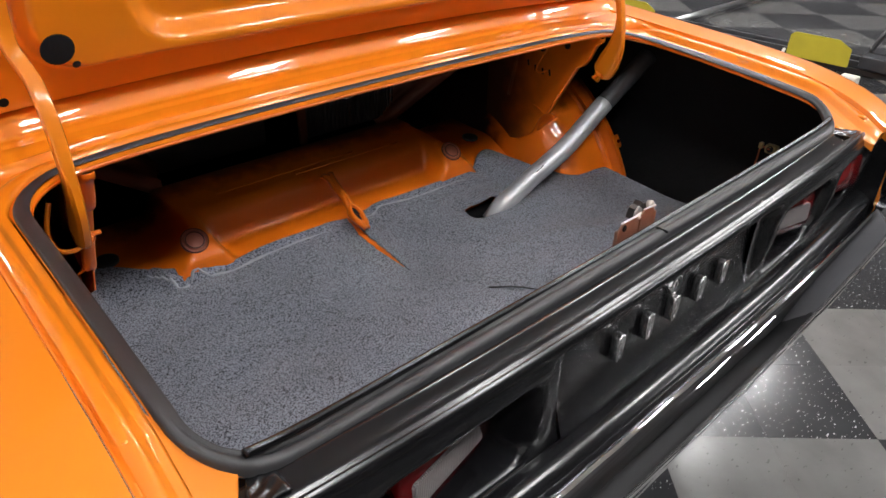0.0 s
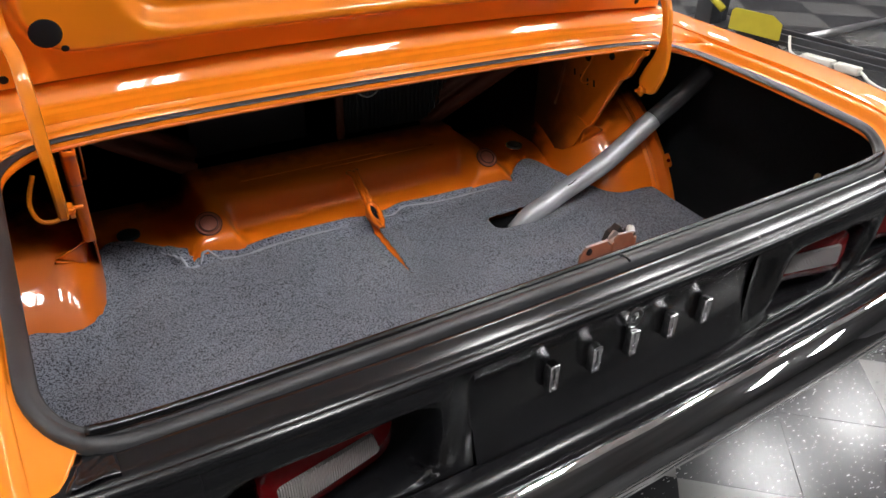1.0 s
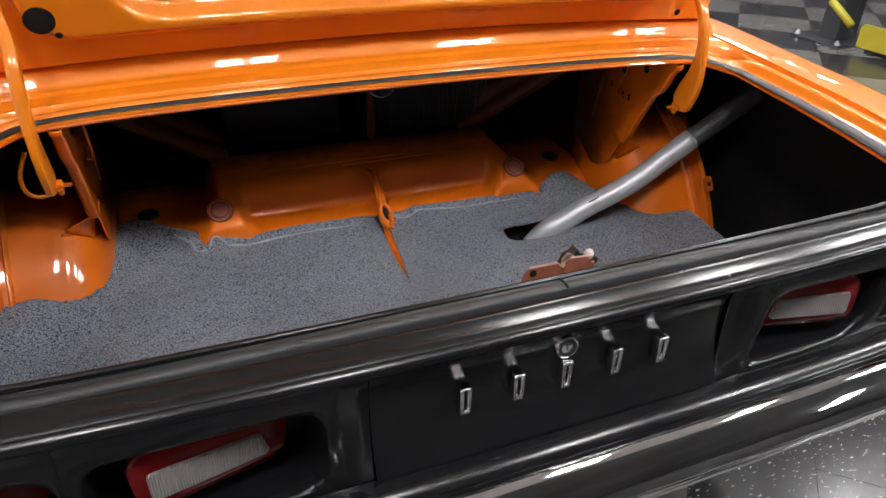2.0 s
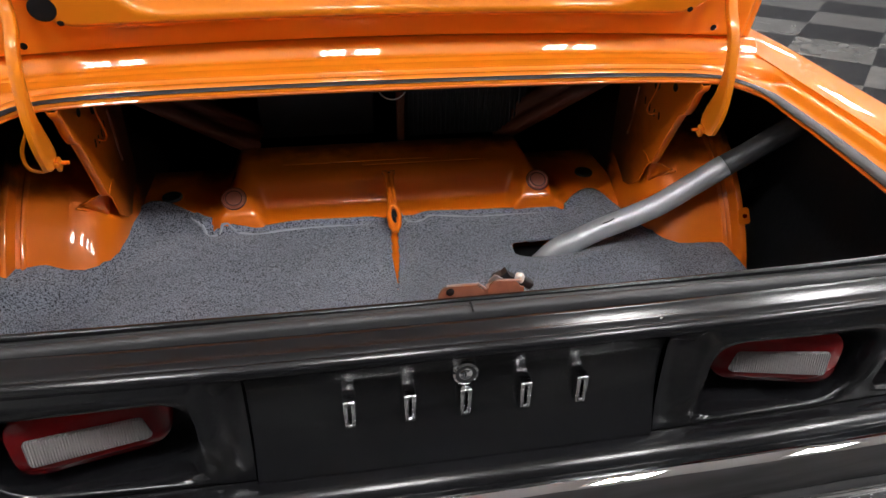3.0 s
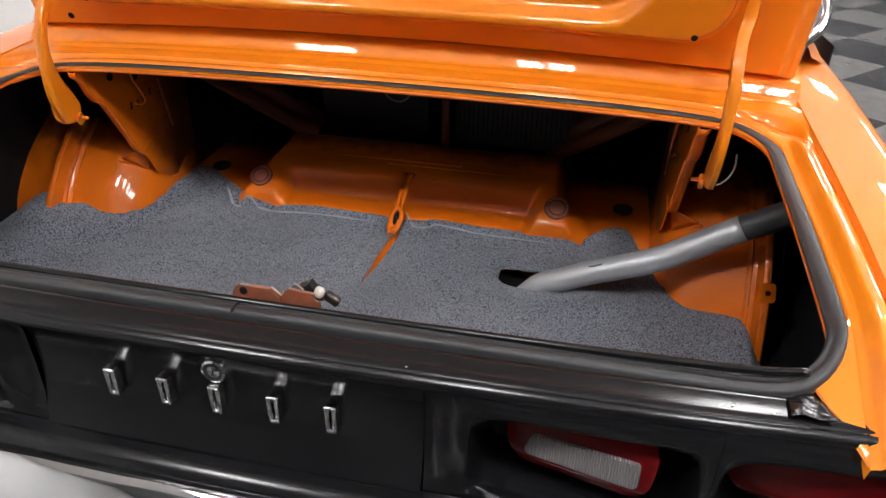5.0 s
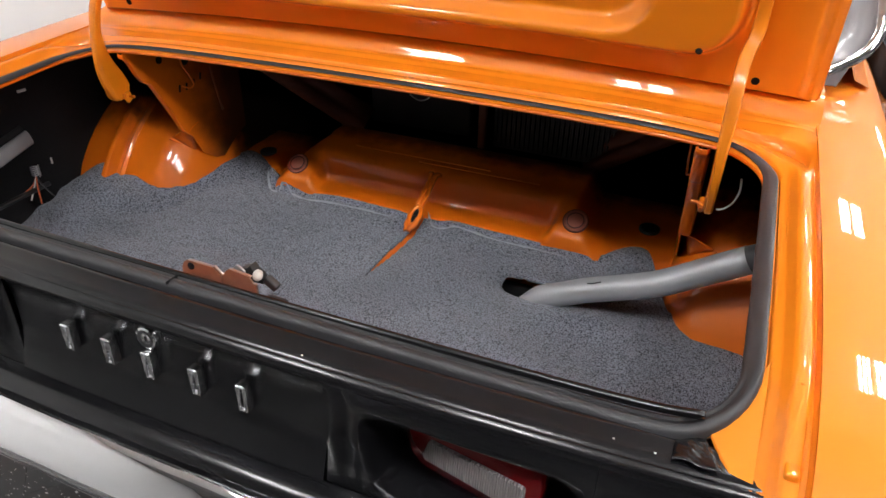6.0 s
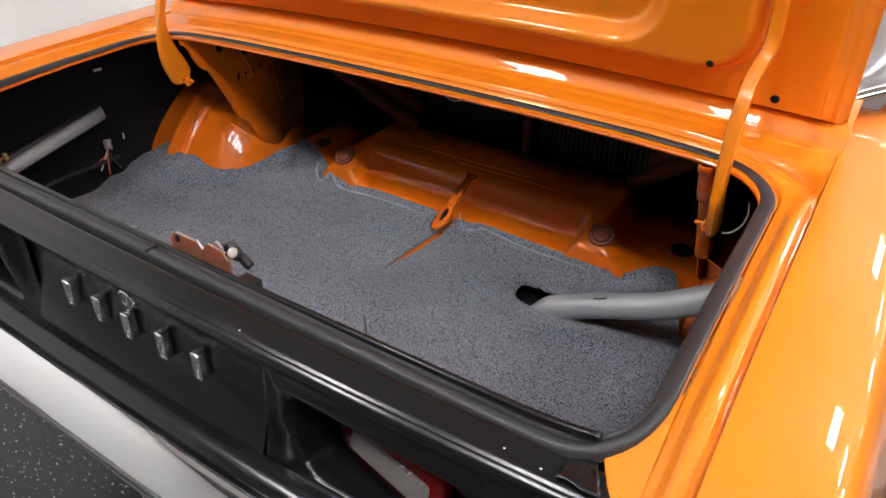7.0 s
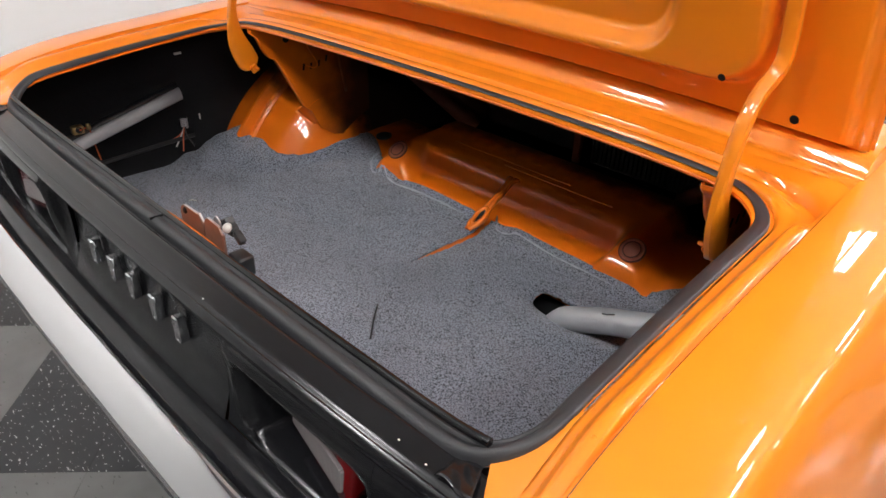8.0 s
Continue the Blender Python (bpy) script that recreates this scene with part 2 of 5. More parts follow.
def tube_mesh(path, radius, seg=12, caps=True, radii=None):
    """A round tube along points."""
    pts = [Vector(p) for p in path]
    rows = []
    ref = Vector((0, 0, 1)) if abs((pts[1] - pts[0]).normalized().z) < 0.9 else Vector((0, 1, 0))
    for i, p in enumerate(pts):
        d = (pts[min(i + 1, len(pts) - 1)] - pts[max(i - 1, 0)]).normalized()
        side = d.cross(ref).normalized()
        up = side.cross(d).normalized()
        ref = up
        r = radii[i] if radii else radius
        rows.append([p + r * (math.cos(a) * side + math.sin(a) * up) for a in [2 * math.pi * k / seg for k in range(seg)]])
    bm = rows_mesh(rows, closed_u=True)
    if caps:
        bm.verts.ensure_lookup_table()
        n = len(rows)
        bm.faces.new([bm.verts[k] for k in range(seg)])
        bm.faces.new([bm.verts[(n - 1) * seg + k] for k in range(seg)])
    return bm


def curve_points(pts, n=8):
    """Catmull-Rom points through the given ones."""
    p = [Vector(q) for q in pts]
    p = [2 * p[0] - p[1]] + p + [2 * p[-1] - p[-2]]
    out = []
    for i in range(1, len(p) - 2):
        for k in range(n):
            t = k / n
            out.append(0.5 * ((2 * p[i]) + (p[i + 1] - p[i - 1]) * t + (2 * p[i - 1] - 5 * p[i] + 4 * p[i + 1] - p[i + 2]) * t * t
                              + (3 * p[i] - p[i - 1] - 3 * p[i + 1] + p[i + 2]) * t ** 3))
    return out + [p[-2]]


def box_mesh(size, centre=(0, 0, 0), bevel=0.003, turn=None):
    bm = bmesh.new()
    bmesh.ops.create_cube(bm, size=1.0)
    bmesh.ops.scale(bm, vec=size, verts=bm.verts)
    if bevel:
        bmesh.ops.bevel(bm, geom=bm.edges[:], offset=bevel, segments=2, profile=0.5, affect="EDGES")
    if turn is not None:
        bmesh.ops.transform(bm, matrix=turn, verts=bm.verts)
    bmesh.ops.translate(bm, vec=centre, verts=bm.verts)
    return bm


def lathe_mesh(profile, place, axis, seg=28):
    """Turns (radius, height) points about an axis at a place."""
    q = Vector((0, 0, 1)).rotation_difference(Vector(axis)).to_matrix()
    rows = []
    for r, h in profile:
        rows.append([Vector(place) + q @ Vector((r * math.cos(2 * math.pi * k / seg), r * math.sin(2 * math.pi * k / seg), h)) for k in range(seg)])
    bm = rows_mesh(rows, closed_u=True)
    bmesh.ops.remove_doubles(bm, verts=bm.verts, dist=1e-5)
    return bm


def prism_mesh(outline, depth, place, u, v, bevel=0.0):
    """A flat outline in the directions u, v at a place, given a depth along u x v."""
    u, v, place = Vector(u), Vector(v), Vector(place)
    w = u.cross(v).normalized() * depth
    bm = bmesh.new()
    a = [bm.verts.new(place + x * u + y * v) for x, y in outline]
    f = bm.faces.new(a)
    r = bmesh.ops.extrude_face_region(bm, geom=[f])
    bmesh.ops.translate(bm, vec=w, verts=[g for g in r["geom"] if isinstance(g, bmesh.types.BMVert)])
    if bevel:
        bmesh.ops.bevel(bm, geom=bm.edges[:], offset=bevel, segments=2, profile=0.5, affect="EDGES")
    return bm


def merge(*bms):
    """Joins bmeshes of one part."""
    out = bmesh.new()
    for b in bms:
        me = bpy.data.meshes.new("tmp")
        b.to_mesh(me)
        b.free()
        out.from_mesh(me)
        bpy.data.meshes.remove(me)
    return out


def step(x, a, b):
    t = min(1.0, max(0.0, (x - a) / (b - a)))
    return t * t * (3 - 2 * t)


def along(table, x):
    return float(np.interp(x, [a for a, _ in table], [b for _, b in table]))


# ---- the car's lines ----
def rim(y):
    """Height of the trunk opening's rim."""
    return 0.899 + 0.197 * (y - 0.04)


SHOULDER = [(-0.06, 0.885), (-0.02, 0.902), (0.02, 0.926), (0.05, 0.940), (0.10, 0.956), (0.15, 0.967), (0.20, 0.976), (0.26, 0.983), (0.33, 0.990), (0.45, 0.999), (0.60, 1.010),
            (0.70, 1.018), (1.0, 1.03), (1.6, 1.02), (2.6, 0.97), (3.6, 0.95), (4.5, 0.90), (4.75, 0.80)]
SIDE_RIM = [(-0.03, 0.878), (0.0, 0.893), (0.03, 0.905), (0.045, 0.913), (0.064, 0.923), (0.084, 0.933), (0.10, 0.941), (0.113, 0.946), (0.14, 0.9515), (0.22, 0.961), (0.29, 0.968), (0.36, 0.974), (0.42, 0.978), (0.50, 0.984), (0.586, 0.989), (0.64, 0.993)]


def edge_z(x, y):
    """Height of the opening's edge, crowned along the sides and across the front."""
    ax = abs(x)
    back = step(ax, 0.57, 0.715)
    w = back + (min(1.0, (ax / 0.69) ** 8) - back) * step(y, 0.2, 0.5)
    return rim(y) + (along(SIDE_RIM, y) - rim(y)) * w


def shoulder(y):
    return along(SHOULDER, y)


def u_path(hw, y0, y1, r, bow=0.014, ns=20, nc=10, nf=36):
    """The U round the opening: up one side, over the front, down the other."""
    pts = [(hw, y0 + (y1 - r - bow - y0) * i / ns) for i in range(ns)]
    pts += [(hw - r + r * math.cos(a), y1 - bow - r + r * math.sin(a)) for a in [math.pi / 2 * i / nc for i in range(nc)]]
    for i in range(nf // 2 + 1):
        x = (hw - r) * (1 - 2 * i / nf)
        pts.append((x, y1 - bow * (x / (hw - r)) ** 2))
    return pts + [(-x, y) for x, y in reversed(pts[:-1])]


def ring_path(hw, y0, y1, r0, r1, bow=0.014):
    """The whole opening, with its rear run, as a closed loop."""
    u = u_path(hw, y0 + r0, y1, r1, bow)
    nc, nr = 10, 36
    left = [(-hw + r0 - r0 * math.cos(a), y0 + r0 - r0 * math.sin(a)) for a in [math.pi / 2 * i / nc for i in range(1, nc + 1)]]
    rear = [(-(hw - r0) + 2 * (hw - r0) * i / nr, y0) for i in range(1, nr)]
    right = [(-x, y) for x, y in reversed(left)]
    return u + left + rear + right


# ---- the car ----
car = thing("car", (0, 2.0, 0), "orange classic coupe, trunk open, black tail panel, on checkered tiles", "car")


def quarter(side, ext=False):
    rows = []
    ys = [-0.0275, -0.015, 0.0, 0.02, 0.04, 0.06, 0.09, 0.13, 0.18, 0.25, 0.33, 0.42, 0.52, 0.62, 0.72, 0.85]
    ys += [0.95 + 0.09 * i for i in range(43)]
    if ext:
        ys = [-0.045, -0.04, -0.028]
    for y in ys:
        z = shoulder(y)
        tail = step(y, -0.05, 0.06)
        wide = 0.955 - 0.045 * (1 - step(y, 0, 0.9)) - 0.06 * step(y, 3.9, 4.8)
        low = 0.30 + 0.36 * (1 - step(y, 0.10, 0.45))
        for yc in (1.08, 3.87):
            if abs(y - yc) < 0.37:
                low = max(low, 0.33 + math.sqrt(0.37 ** 2 - (y - yc) ** 2))
        sec = [(0.7412, z - 0.006), (0.7424, z - 0.0004), (0.756, z + 0.0012), (0.785, z + 0.002), (0.815, z + 0.002), (0.828, z + 0.001), (0.838, z - 0.002), (0.845, z - 0.008), (0.851, z - 0.018), (0.860, z - 0.040),
               (wide - 0.045, z - 0.085), (wide - 0.025, z - 0.18), (wide, max(low + 0.03, 0.66)), (wide - 0.005, max(low + 0.01, 0.50)), (wide - 0.035, low)]
        rows.append([(side * x, y, zz) for x, zz in sec])
    if not ext:
        return rows_mesh(rows)
    return rows_mesh([r[6:] for r in rows])


for side in (1, -1):
    sharp(part("quarter_panel", quarter(side), ORANGE, car, "glossy orange quarter panel"), 50)
    sharp(part("quarter_extension", quarter(side, True), BLACK, car, "black end cap of the quarter"), 50)


def gutter():
    lines = [(0.698, 0.604, 0.085, "r", -0.020, -0.020), (0.700, 0.605, 0.085, "r", -0.003, -0.006), (0.704, 0.609, 0.085, "r", 0.001, -0.0045), (0.7085, 0.614, 0.082, "r", 0.002, -0.0040), (0.7120, 0.618, 0.078, "r", 0.000, -0.001), (0.7170, 0.6215, 0.075, "r", -0.003, 0.0075),
             (0.7200, 0.624, 0.072, "r", -0.006, 0.0112), (0.7230, 0.6265, 0.069, "r", -0.006, 0.0122), (0.7325, 0.629, 0.066, "r", -0.006, 0.0124), (0.7342, 0.634, 0.060, "m", 0.0, 0.0112), (0.7365, 0.642, 0.050, "s", -0.008, -0.0095), (0.7392, 0.652, 0.040, "s", -0.004, -0.0098), (0.7414, 0.668, 0.025, "s", -0.003, -0.0012)]
    rows = []
    for hw, y1, r, kind, front_dz, side_dz in lines:
        row = []
        for x, y in u_path(hw, -0.024, y1, r, ns=32):
            low, high = edge_z(x, y), max(shoulder(y), edge_z(x, y))
            side = 1 - step(y, 0.50, 0.60)
            front = {"r": low, "s": high, "m": 0.5 * (low + high)}[kind] + front_dz
            flank = (high if kind == "s" else low) + side_dz
            row.append((x, y, front + (flank - front) * side))
        rows.append(row)
    return rows_mesh(rows)


def corner_filler(side):
    """Painted corner between the gutter, the seal and the black lip."""
    rows = []
    for k in range(17):
        f = k / 16
        row = []
        for x in np.linspace(0.660, 0.7005, 10):
            y0 = along([(0.660, 0.053), (0.670, 0.060), (0.680, 0.071), (0.690, 0.090), (0.698, 0.125), (0.7005, 0.130)], x)
            y = y0 + (0.048 - (x - 0.660) * 1.75 - y0) * f
            row.append((side * x, y, edge_z(x, y) - 0.0045 - 0.004 * step(f, 0.94, 1.0)))
        rows.append(row)
    return rows_mesh(rows)


for side in (1, -1):
    part("corner_filler", corner_filler(side), ORANGE, car, "orange corner beside the tail lip")
    rows = []
    for i in range(10):
        row = []
        for j in range(10):
            u, v = i / 9, j / 9
            row.append((side * (0.630 + (0.044 - 0.018 * v) * u), 0.008 + 0.036 * v + 0.002 * math.sin(6 * u), 0.8985 + 0.0030 * u + 0.0014 * math.sin(8 * u + 5 * v) * math.sin(9 * v + side)))
        rows.append(row)
    part("tape_patch", rows_mesh(rows, thick=0.001), BLACK, car, "wrinkled black tape at the lip's end")
trough = sharp(part("trunk_gutter", gutter(), ORANGE, car, "orange rain gutter round the trunk opening"), 60)
for side in (1, -1):
    for y in (0.10, 0.19, 0.27, 0.335, 0.40, 0.46, 0.52):
        part("spot_weld", lathe_mesh([(0.0034, -0.0006), (0.0028, 0.0003), (0.0012, 0.0009), (0.0, 0.0010)], (side * 0.7278, y, edge_z(0.7278, y) + 0.0115), (0, 0, 1), 10), ORANGE, trough)
    part("gutter_stop", box_mesh((0.013, 0.018, 0.010), (side * 0.7275, 0.022, edge_z(0.7278, 0.022) + 0.0105), 0.003), ORANGE, trough, "folded end of the gutter strip")


def front_deck():
    prof = [(0.660, 1.0135), (0.666, 1.016), (0.670, 1.0165), (0.673, 1.020), (0.680, 1.0225), (0.684, 1.0235), (0.6875, 1.0290), (0.691, 1.0345), (0.695, 1.0405), (0.700, 1.0465), (0.706, 1.0510), (0.713, 1.0540), (0.722, 1.0565), (0.735, 1.0590), (0.76, 1.0615), (0.86, 1.0640), (1.0, 1.0650)]
    rows = []
    for y, z in prof:
        row = [(x, y - 0.014 * (x / 0.7) ** 2 * (1 - step(y, 0.7, 0.9)), z - 0.012 * (x / 0.742) ** 4 + 0.004 * (1 - (x / 0.74) ** 2)) for x in np.linspace(-0.746, 0.746, 61)]
        foot = min(row[0][2], shoulder(y)) - 0.012
        rows.append([(-0.7475, row[0][1], foot)] + row + [(0.7475, row[-1][1], foot)])
    return rows_mesh(rows)


sharp(part("deck_panel", front_deck(), ORANGE, car, "orange deck panel with pressed ridges"), 60)


def opening_flange():
    rows = []
    for hw, y1, dz in ((0.698, 0.604, -0.006), (0.690, 0.596, -0.0065), (0.679, 0.586, -0.007), (0.6768, 0.5845, -0.009), (0.677, 0.586, -0.0125), (0.690, 0.596, -0.016)):
        rows.append([(x, y, edge_z(x, y) + dz) for x, y in u_path(hw, 0.07, y1, 0.08)])
    return rows_mesh(rows)


def rim_plate():
    """Sheet under the seal, with the rounded rear corners."""
    rows = []
    for hw, d, dz in ((0.679, 0.0, -0.006), (0.690, 0.008, -0.0055), (0.698, 0.012, -0.0055)):
        rows.append([(x, y, edge_z(x, y) + dz - 0.012 * (1 - step(y, 0.045, 0.062)) * (1 - step(abs(x), 0.62, 0.67))) for x, y in ring_path(hw, 0.052 - d, 0.586 + d, 0.068, 0.084)])
    return rows_mesh(rows, closed_u=True)


part("rim_plate", rim_plate(), ORANGE, car, "orange sheet under the trunk seal")
sharp(part("opening_flange", opening_flange(), ORANGE_IN, car, "orange flange under the trunk seal"), 40)


def seal():
    """Fat and grooved along the rear, thin and flat up the sides and across the front."""
    rear = [(-0.012, -0.0085), (-0.0125, -0.004), (-0.011, -0.0005), (-0.008, 0.0005), (-0.0055, -0.0025), (-0.0025, 0.0025), (0.003, 0.0052), (0.008, 0.0046), (0.0115, 0.0010), (0.0125, -0.008)]
    flat = [(-0.010, -0.0045), (-0.0125, -0.0042), (-0.0130, -0.0032), (-0.011, -0.0020), (-0.006, -0.0010), (0.001, -0.0002), (0.007, 0.0004), (0.012, 0.0008), (0.0145, 0.0002), (0.0150, -0.006)]
    rows = []
    for (d, h), (df, hf) in zip(rear, flat):
        row = []
        for x, y in ring_path(0.6865 + d * 0.82, 0.046 - d, 0.598 + d * 0.38, 0.070 + d, 0.084 + d * 0.6):
            k = 1 - step(y, 0.06, 0.14)
            thin = 1 - 0.35 * step(y, 0.5, 0.58)
            row.append((x, y, edge_z(x, y) + (hf + (h - hf) * k) * thin - 0.001))
        rows.append(row)
    return rows_mesh(rows, closed_u=True)


part("trunk_seal", seal(), RUBBER, car, "black rubber weatherstrip round the opening")
part("seal_lip", tube_mesh(curve_points([(-0.649, 0.054, 0.9180), (-0.60, 0.056, 0.9105), (-0.50, 0.058, 0.9055), (-0.25, 0.060, 0.9010), (0, 0.060, 0.9000), (0.25, 0.060, 0.9010), (0.50, 0.059, 0.9055), (0.60, 0.057, 0.9110), (0.651, 0.056, 0.9190)], 8), 0.0048, 12),
     BLACK, car, "glossy black inner lip of the seal")

part("seal_joint", box_mesh((0.0018, 0.020, 0.004), (0.0145, 0.044, 0.9030), 0.0005), CAVITY, car, "dark butt joint of the seal")

# tail panel: top lip, centre panel, lamp housings and lower roll
LIP = [(0.062, 0.845), (0.060, 0.890), (0.052, 0.893), (0.036, 0.891), (0.0315, 0.8895), (0.029, 0.8895), (0.0275, 0.894), (0.025, 0.8975), (0.021, 0.8985), (0.017, 0.8975), (0.014, 0.896), (0.000, 0.8945), (-0.0095, 0.8928), (-0.0105, 0.8912), (-0.0125, 0.8912), (-0.0135, 0.8922), (-0.017, 0.8905), (-0.0205, 0.887), (-0.0225, 0.883), (-0.0215, 0.879)]


def tail_bow(x):
    """The tail sweeps a little forward at its ends."""
    return 0.030 * (abs(x) / 0.86) ** 2.5


def across(prof, x0, x1, n, drop=0.0):
    return rows_mesh([[(x, y + tail_bow(x), z - drop * (abs(x) / 0.86) ** 2) for x in np.linspace(x0, x1, n)] for y, z in prof])


sharp(part("tail_lip", across(LIP, -0.865, 0.865, 61), BLACK, car, "satin black upper lip of the tail"), 60)
for x, y, z in ((0.576, 0.014, 0.8965), (0.615, 0.012, 0.8962), (0.238, -0.004, 0.8945)):
    part("lint", box_mesh((0.0022, 0.0016, 0.0008), (x, y, z), 0.0002), WHITE_PLASTIC, car, "pale speck of lint")
CENTRE = [(-0.022, 0.8795), (-0.0205, 0.877), (-0.015, 0.873), (-0.007, 0.867), (-0.001, 0.858), (0.003, 0.847), (0.005, 0.835), (0.0055, 0.815), (0.005, 0.795), (0.003, 0.775), (-0.001, 0.755), (-0.006, 0.738), (-0.011, 0.722), (-0.0155, 0.709)]
centre = sharp(part("tail_panel", across(CENTRE, -0.2552, 0.2552, 31), BLACK, car, "satin black centre panel"), 60)
ROLL = [(-0.0115, 0.7075), (-0.017, 0.7068), (-0.024, 0.7075), (-0.036, 0.704), (-0.046, 0.697), (-0.052, 0.688), (-0.054, 0.66), (-0.05, 0.60)]
sharp(part("tail_roll", across(ROLL, -0.865, 0.865, 61), BLACK, car, "black lower edge of the tail"), 60)
SURROUND = [(-0.022, 0.8795), (-0.015, 0.874), (-0.005, 0.866), (-0.001, 0.855), (-0.001, 0.80), (-0.003, 0.75), (-0.007, 0.725), (-0.011, 0.709)]


BULGE = [(-0.022, 0.8795), (-0.0245, 0.874), (-0.0265, 0.866), (-0.028, 0.855), (-0.027, 0.80), (-0.020, 0.75), (-0.013, 0.725), (-0.011, 0.709)]


def face_y(x, z):
    """The lamp surround: flat beside the centre panel, swelling out round the lamps."""
    flat = along(sorted([(b, a) for a, b in SURROUND]), z)
    full = along(sorted([(b, a) for a, b in BULGE]), z)
    return flat + (full - flat) * step(x, 0.262, 0.315)


def rounded(corners, r, n=7):
    """A closed outline with rounded corners; r may differ by corner."""
    out = []
    m = len(corners)
    for i, c in enumerate(corners):
        c = Vector(c)
        a, b = Vector(corners[i - 1]), Vector(corners[(i + 1) % m])
        ri = r[i] if isinstance(r, (list, tuple)) else r
        ua, ub = (a - c).normalized(), (b - c).normalized()
        for k in range(n + 1):
            t = k / n
            p, q = c + ua * ri, c + ub * ri
            out.append((1 - t) ** 2 * p + 2 * t * (1 - t) * c + t * t * q)
    return out


def spread(loop, corner_hints, per_side):
    """Points of an outline, cut into sides at the points nearest to the hints."""
    pts = [Vector(p) for p in loop]
    cut = [min(range(len(pts)), key=lambda i: (pts[i] - Vector(h)).length) for h in corner_hints]
    out = []
    for a, b in zip(cut, cut[1:] + cut[:1]):
        seg = pts[a:b + 1] if b > a else pts[a:] + pts[:b + 1]
        lens = [0.0]
        for p, q in zip(seg, seg[1:]):
            lens.append(lens[-1] + (q - p).length)
        for i in range(per_side):
            s = lens[-1] * i / per_side
            j = max(q for q in range(len(lens) - 1) if lens[q] <= s + 1e-9)
            f = (s - lens[j]) / max(1e-9, lens[j + 1] - lens[j])
            out.append(seg[j].lerp(seg[j + 1], f))
    return out


def lamp_cell(x0, x1, hole, radii, side):
    """Housing between x0 and x1 with a rounded opening and its recess."""
    n = 16
    rect = [(x0, 0.709), (x1, 0.709), (x1, 0.8795), (x0, 0.8795)]
    dense = []
    for a, b in zip(rect, rect[1:] + rect[:1]):
        dense += [Vector(a).lerp(Vector(b), i / 40) for i in range(40)]
    outer = spread(dense, rect, n)
    inner = spread(rounded(hole, radii), hole, n)
    cx = sum(p.x for p in inner) / len(inner)
    cz = sum(p.y for p in inner) / len(inner)
    rows = []
    for t in (0, 0.12, 0.3, 0.5, 0.7, 0.85, 0.94):
        row = []
        for a, b in zip(outer, inner):
            p = a.lerp(b, t)
            row.append((side * p.x, face_y(p.x, p.y) + tail_bow(p.x) + 0.006 * step(t, 0.55, 1.05) ** 1.5, p.y))
        rows.append(row)
    for shrink, dy in ((1.0, 0.006), (0.988, 0.009), (0.972, 0.016), (0.955, 0.030), (0.935, 0.055), (0.92, 0.085)):
        rows.append([(side * (cx + (p.x - cx) * shrink), face_y(p.x, p.y) + tail_bow(p.x) + dy, cz + (p.y - cz) * shrink) for p in inner])
    rows.append([(side * (cx + (p.x - cx) * 0.5), 0.058 + tail_bow(p.x), cz + (p.y - cz) * 0.5) for p in inner])
    bm = rows_mesh(rows, closed_u=True)
    bm.verts.ensure_lookup_table()
    bm.faces.new(list(bm.verts)[-len(inner):])
    return bm


HOLE_IN = [(0.312, 0.716), (0.552, 0.718), (0.563, 0.846), (0.310, 0.857)]
HOLE_OUT = [(0.578, 0.724), (0.770, 0.724), (0.800, 0.842), (0.580, 0.845)]


def lens_plane(x, inner, z):
    """The lenses sit deep at their inner end and come flush at the outer one."""
    return 0.031 - 0.20 * (x - inner) + 0.08 * (z - 0.79) + (0.008 if inner > 0.5 else 0.0)


def lamp(side):
    for x0, x1, hole, radii, lens_box, white in ((0.2575, 0.570, HOLE_IN, (0.030, 0.040, 0.040, 0.045), (0.350, 0.516, 0.750, 0.832), True),
                                                 (0.5705, 0.862, HOLE_OUT, (0.034, 0.046, 0.040, 0.036), (0.600, 0.780, 0.750, 0.832), False)):
        house = sharp(part("lamp_housing", lamp_cell(x0, x1, hole, radii, side), BLACK, car, "black lamp surround with a deep recess"), 50)
        a, b, c, d = lens_box
        rows = []
        loop = rounded([(a, c + 0.004), (b, c), (b + 0.006, d), (a - 0.006, d)], 0.030)
        mx, mz = (a + b) / 2, (c + d) / 2
        for s, y in ((1.0, 0.024), (1.0, 0.008), (0.985, 0.003), (0.95, 0.0), (0.5, -0.001)):
            rows.append([(side * (mx + (p.x - mx) * s), y + lens_plane(mx + (p.x - mx) * s, a, p.y), mz + (p.y - mz) * s) for p in loop])
        bm = rows_mesh(rows, closed_u=True)
        bm.verts.ensure_lookup_table()
        bm.faces.new(list(bm.verts)[-len(loop):])
        red = part("red_lens", bm, RED, house, "red tail lamp lens")
        if white:
            loop = rounded([(0.371, 0.770), (0.500, 0.768), (0.501, 0.804), (0.380, 0.800)], 0.006)
            rows = []
            for s, y in ((1.0, 0.004), (1.0, -0.003), (0.97, -0.005), (0.5, -0.0055)):
                rows.append([(side * (0.44 + (p.x - 0.44) * s), y + lens_plane(0.44 + (p.x - 0.44) * s, a, p.y), 0.785 + (p.y - 0.785) * s) for p in loop])
            bm = rows_mesh(rows, closed_u=True)
            bm.verts.ensure_lookup_table()
            bm.faces.new(list(bm.verts)[-len(loop):])
            sharp(part("reversing_lens", bm, LENS, house, "milky white fluted reversing lens"), 40)


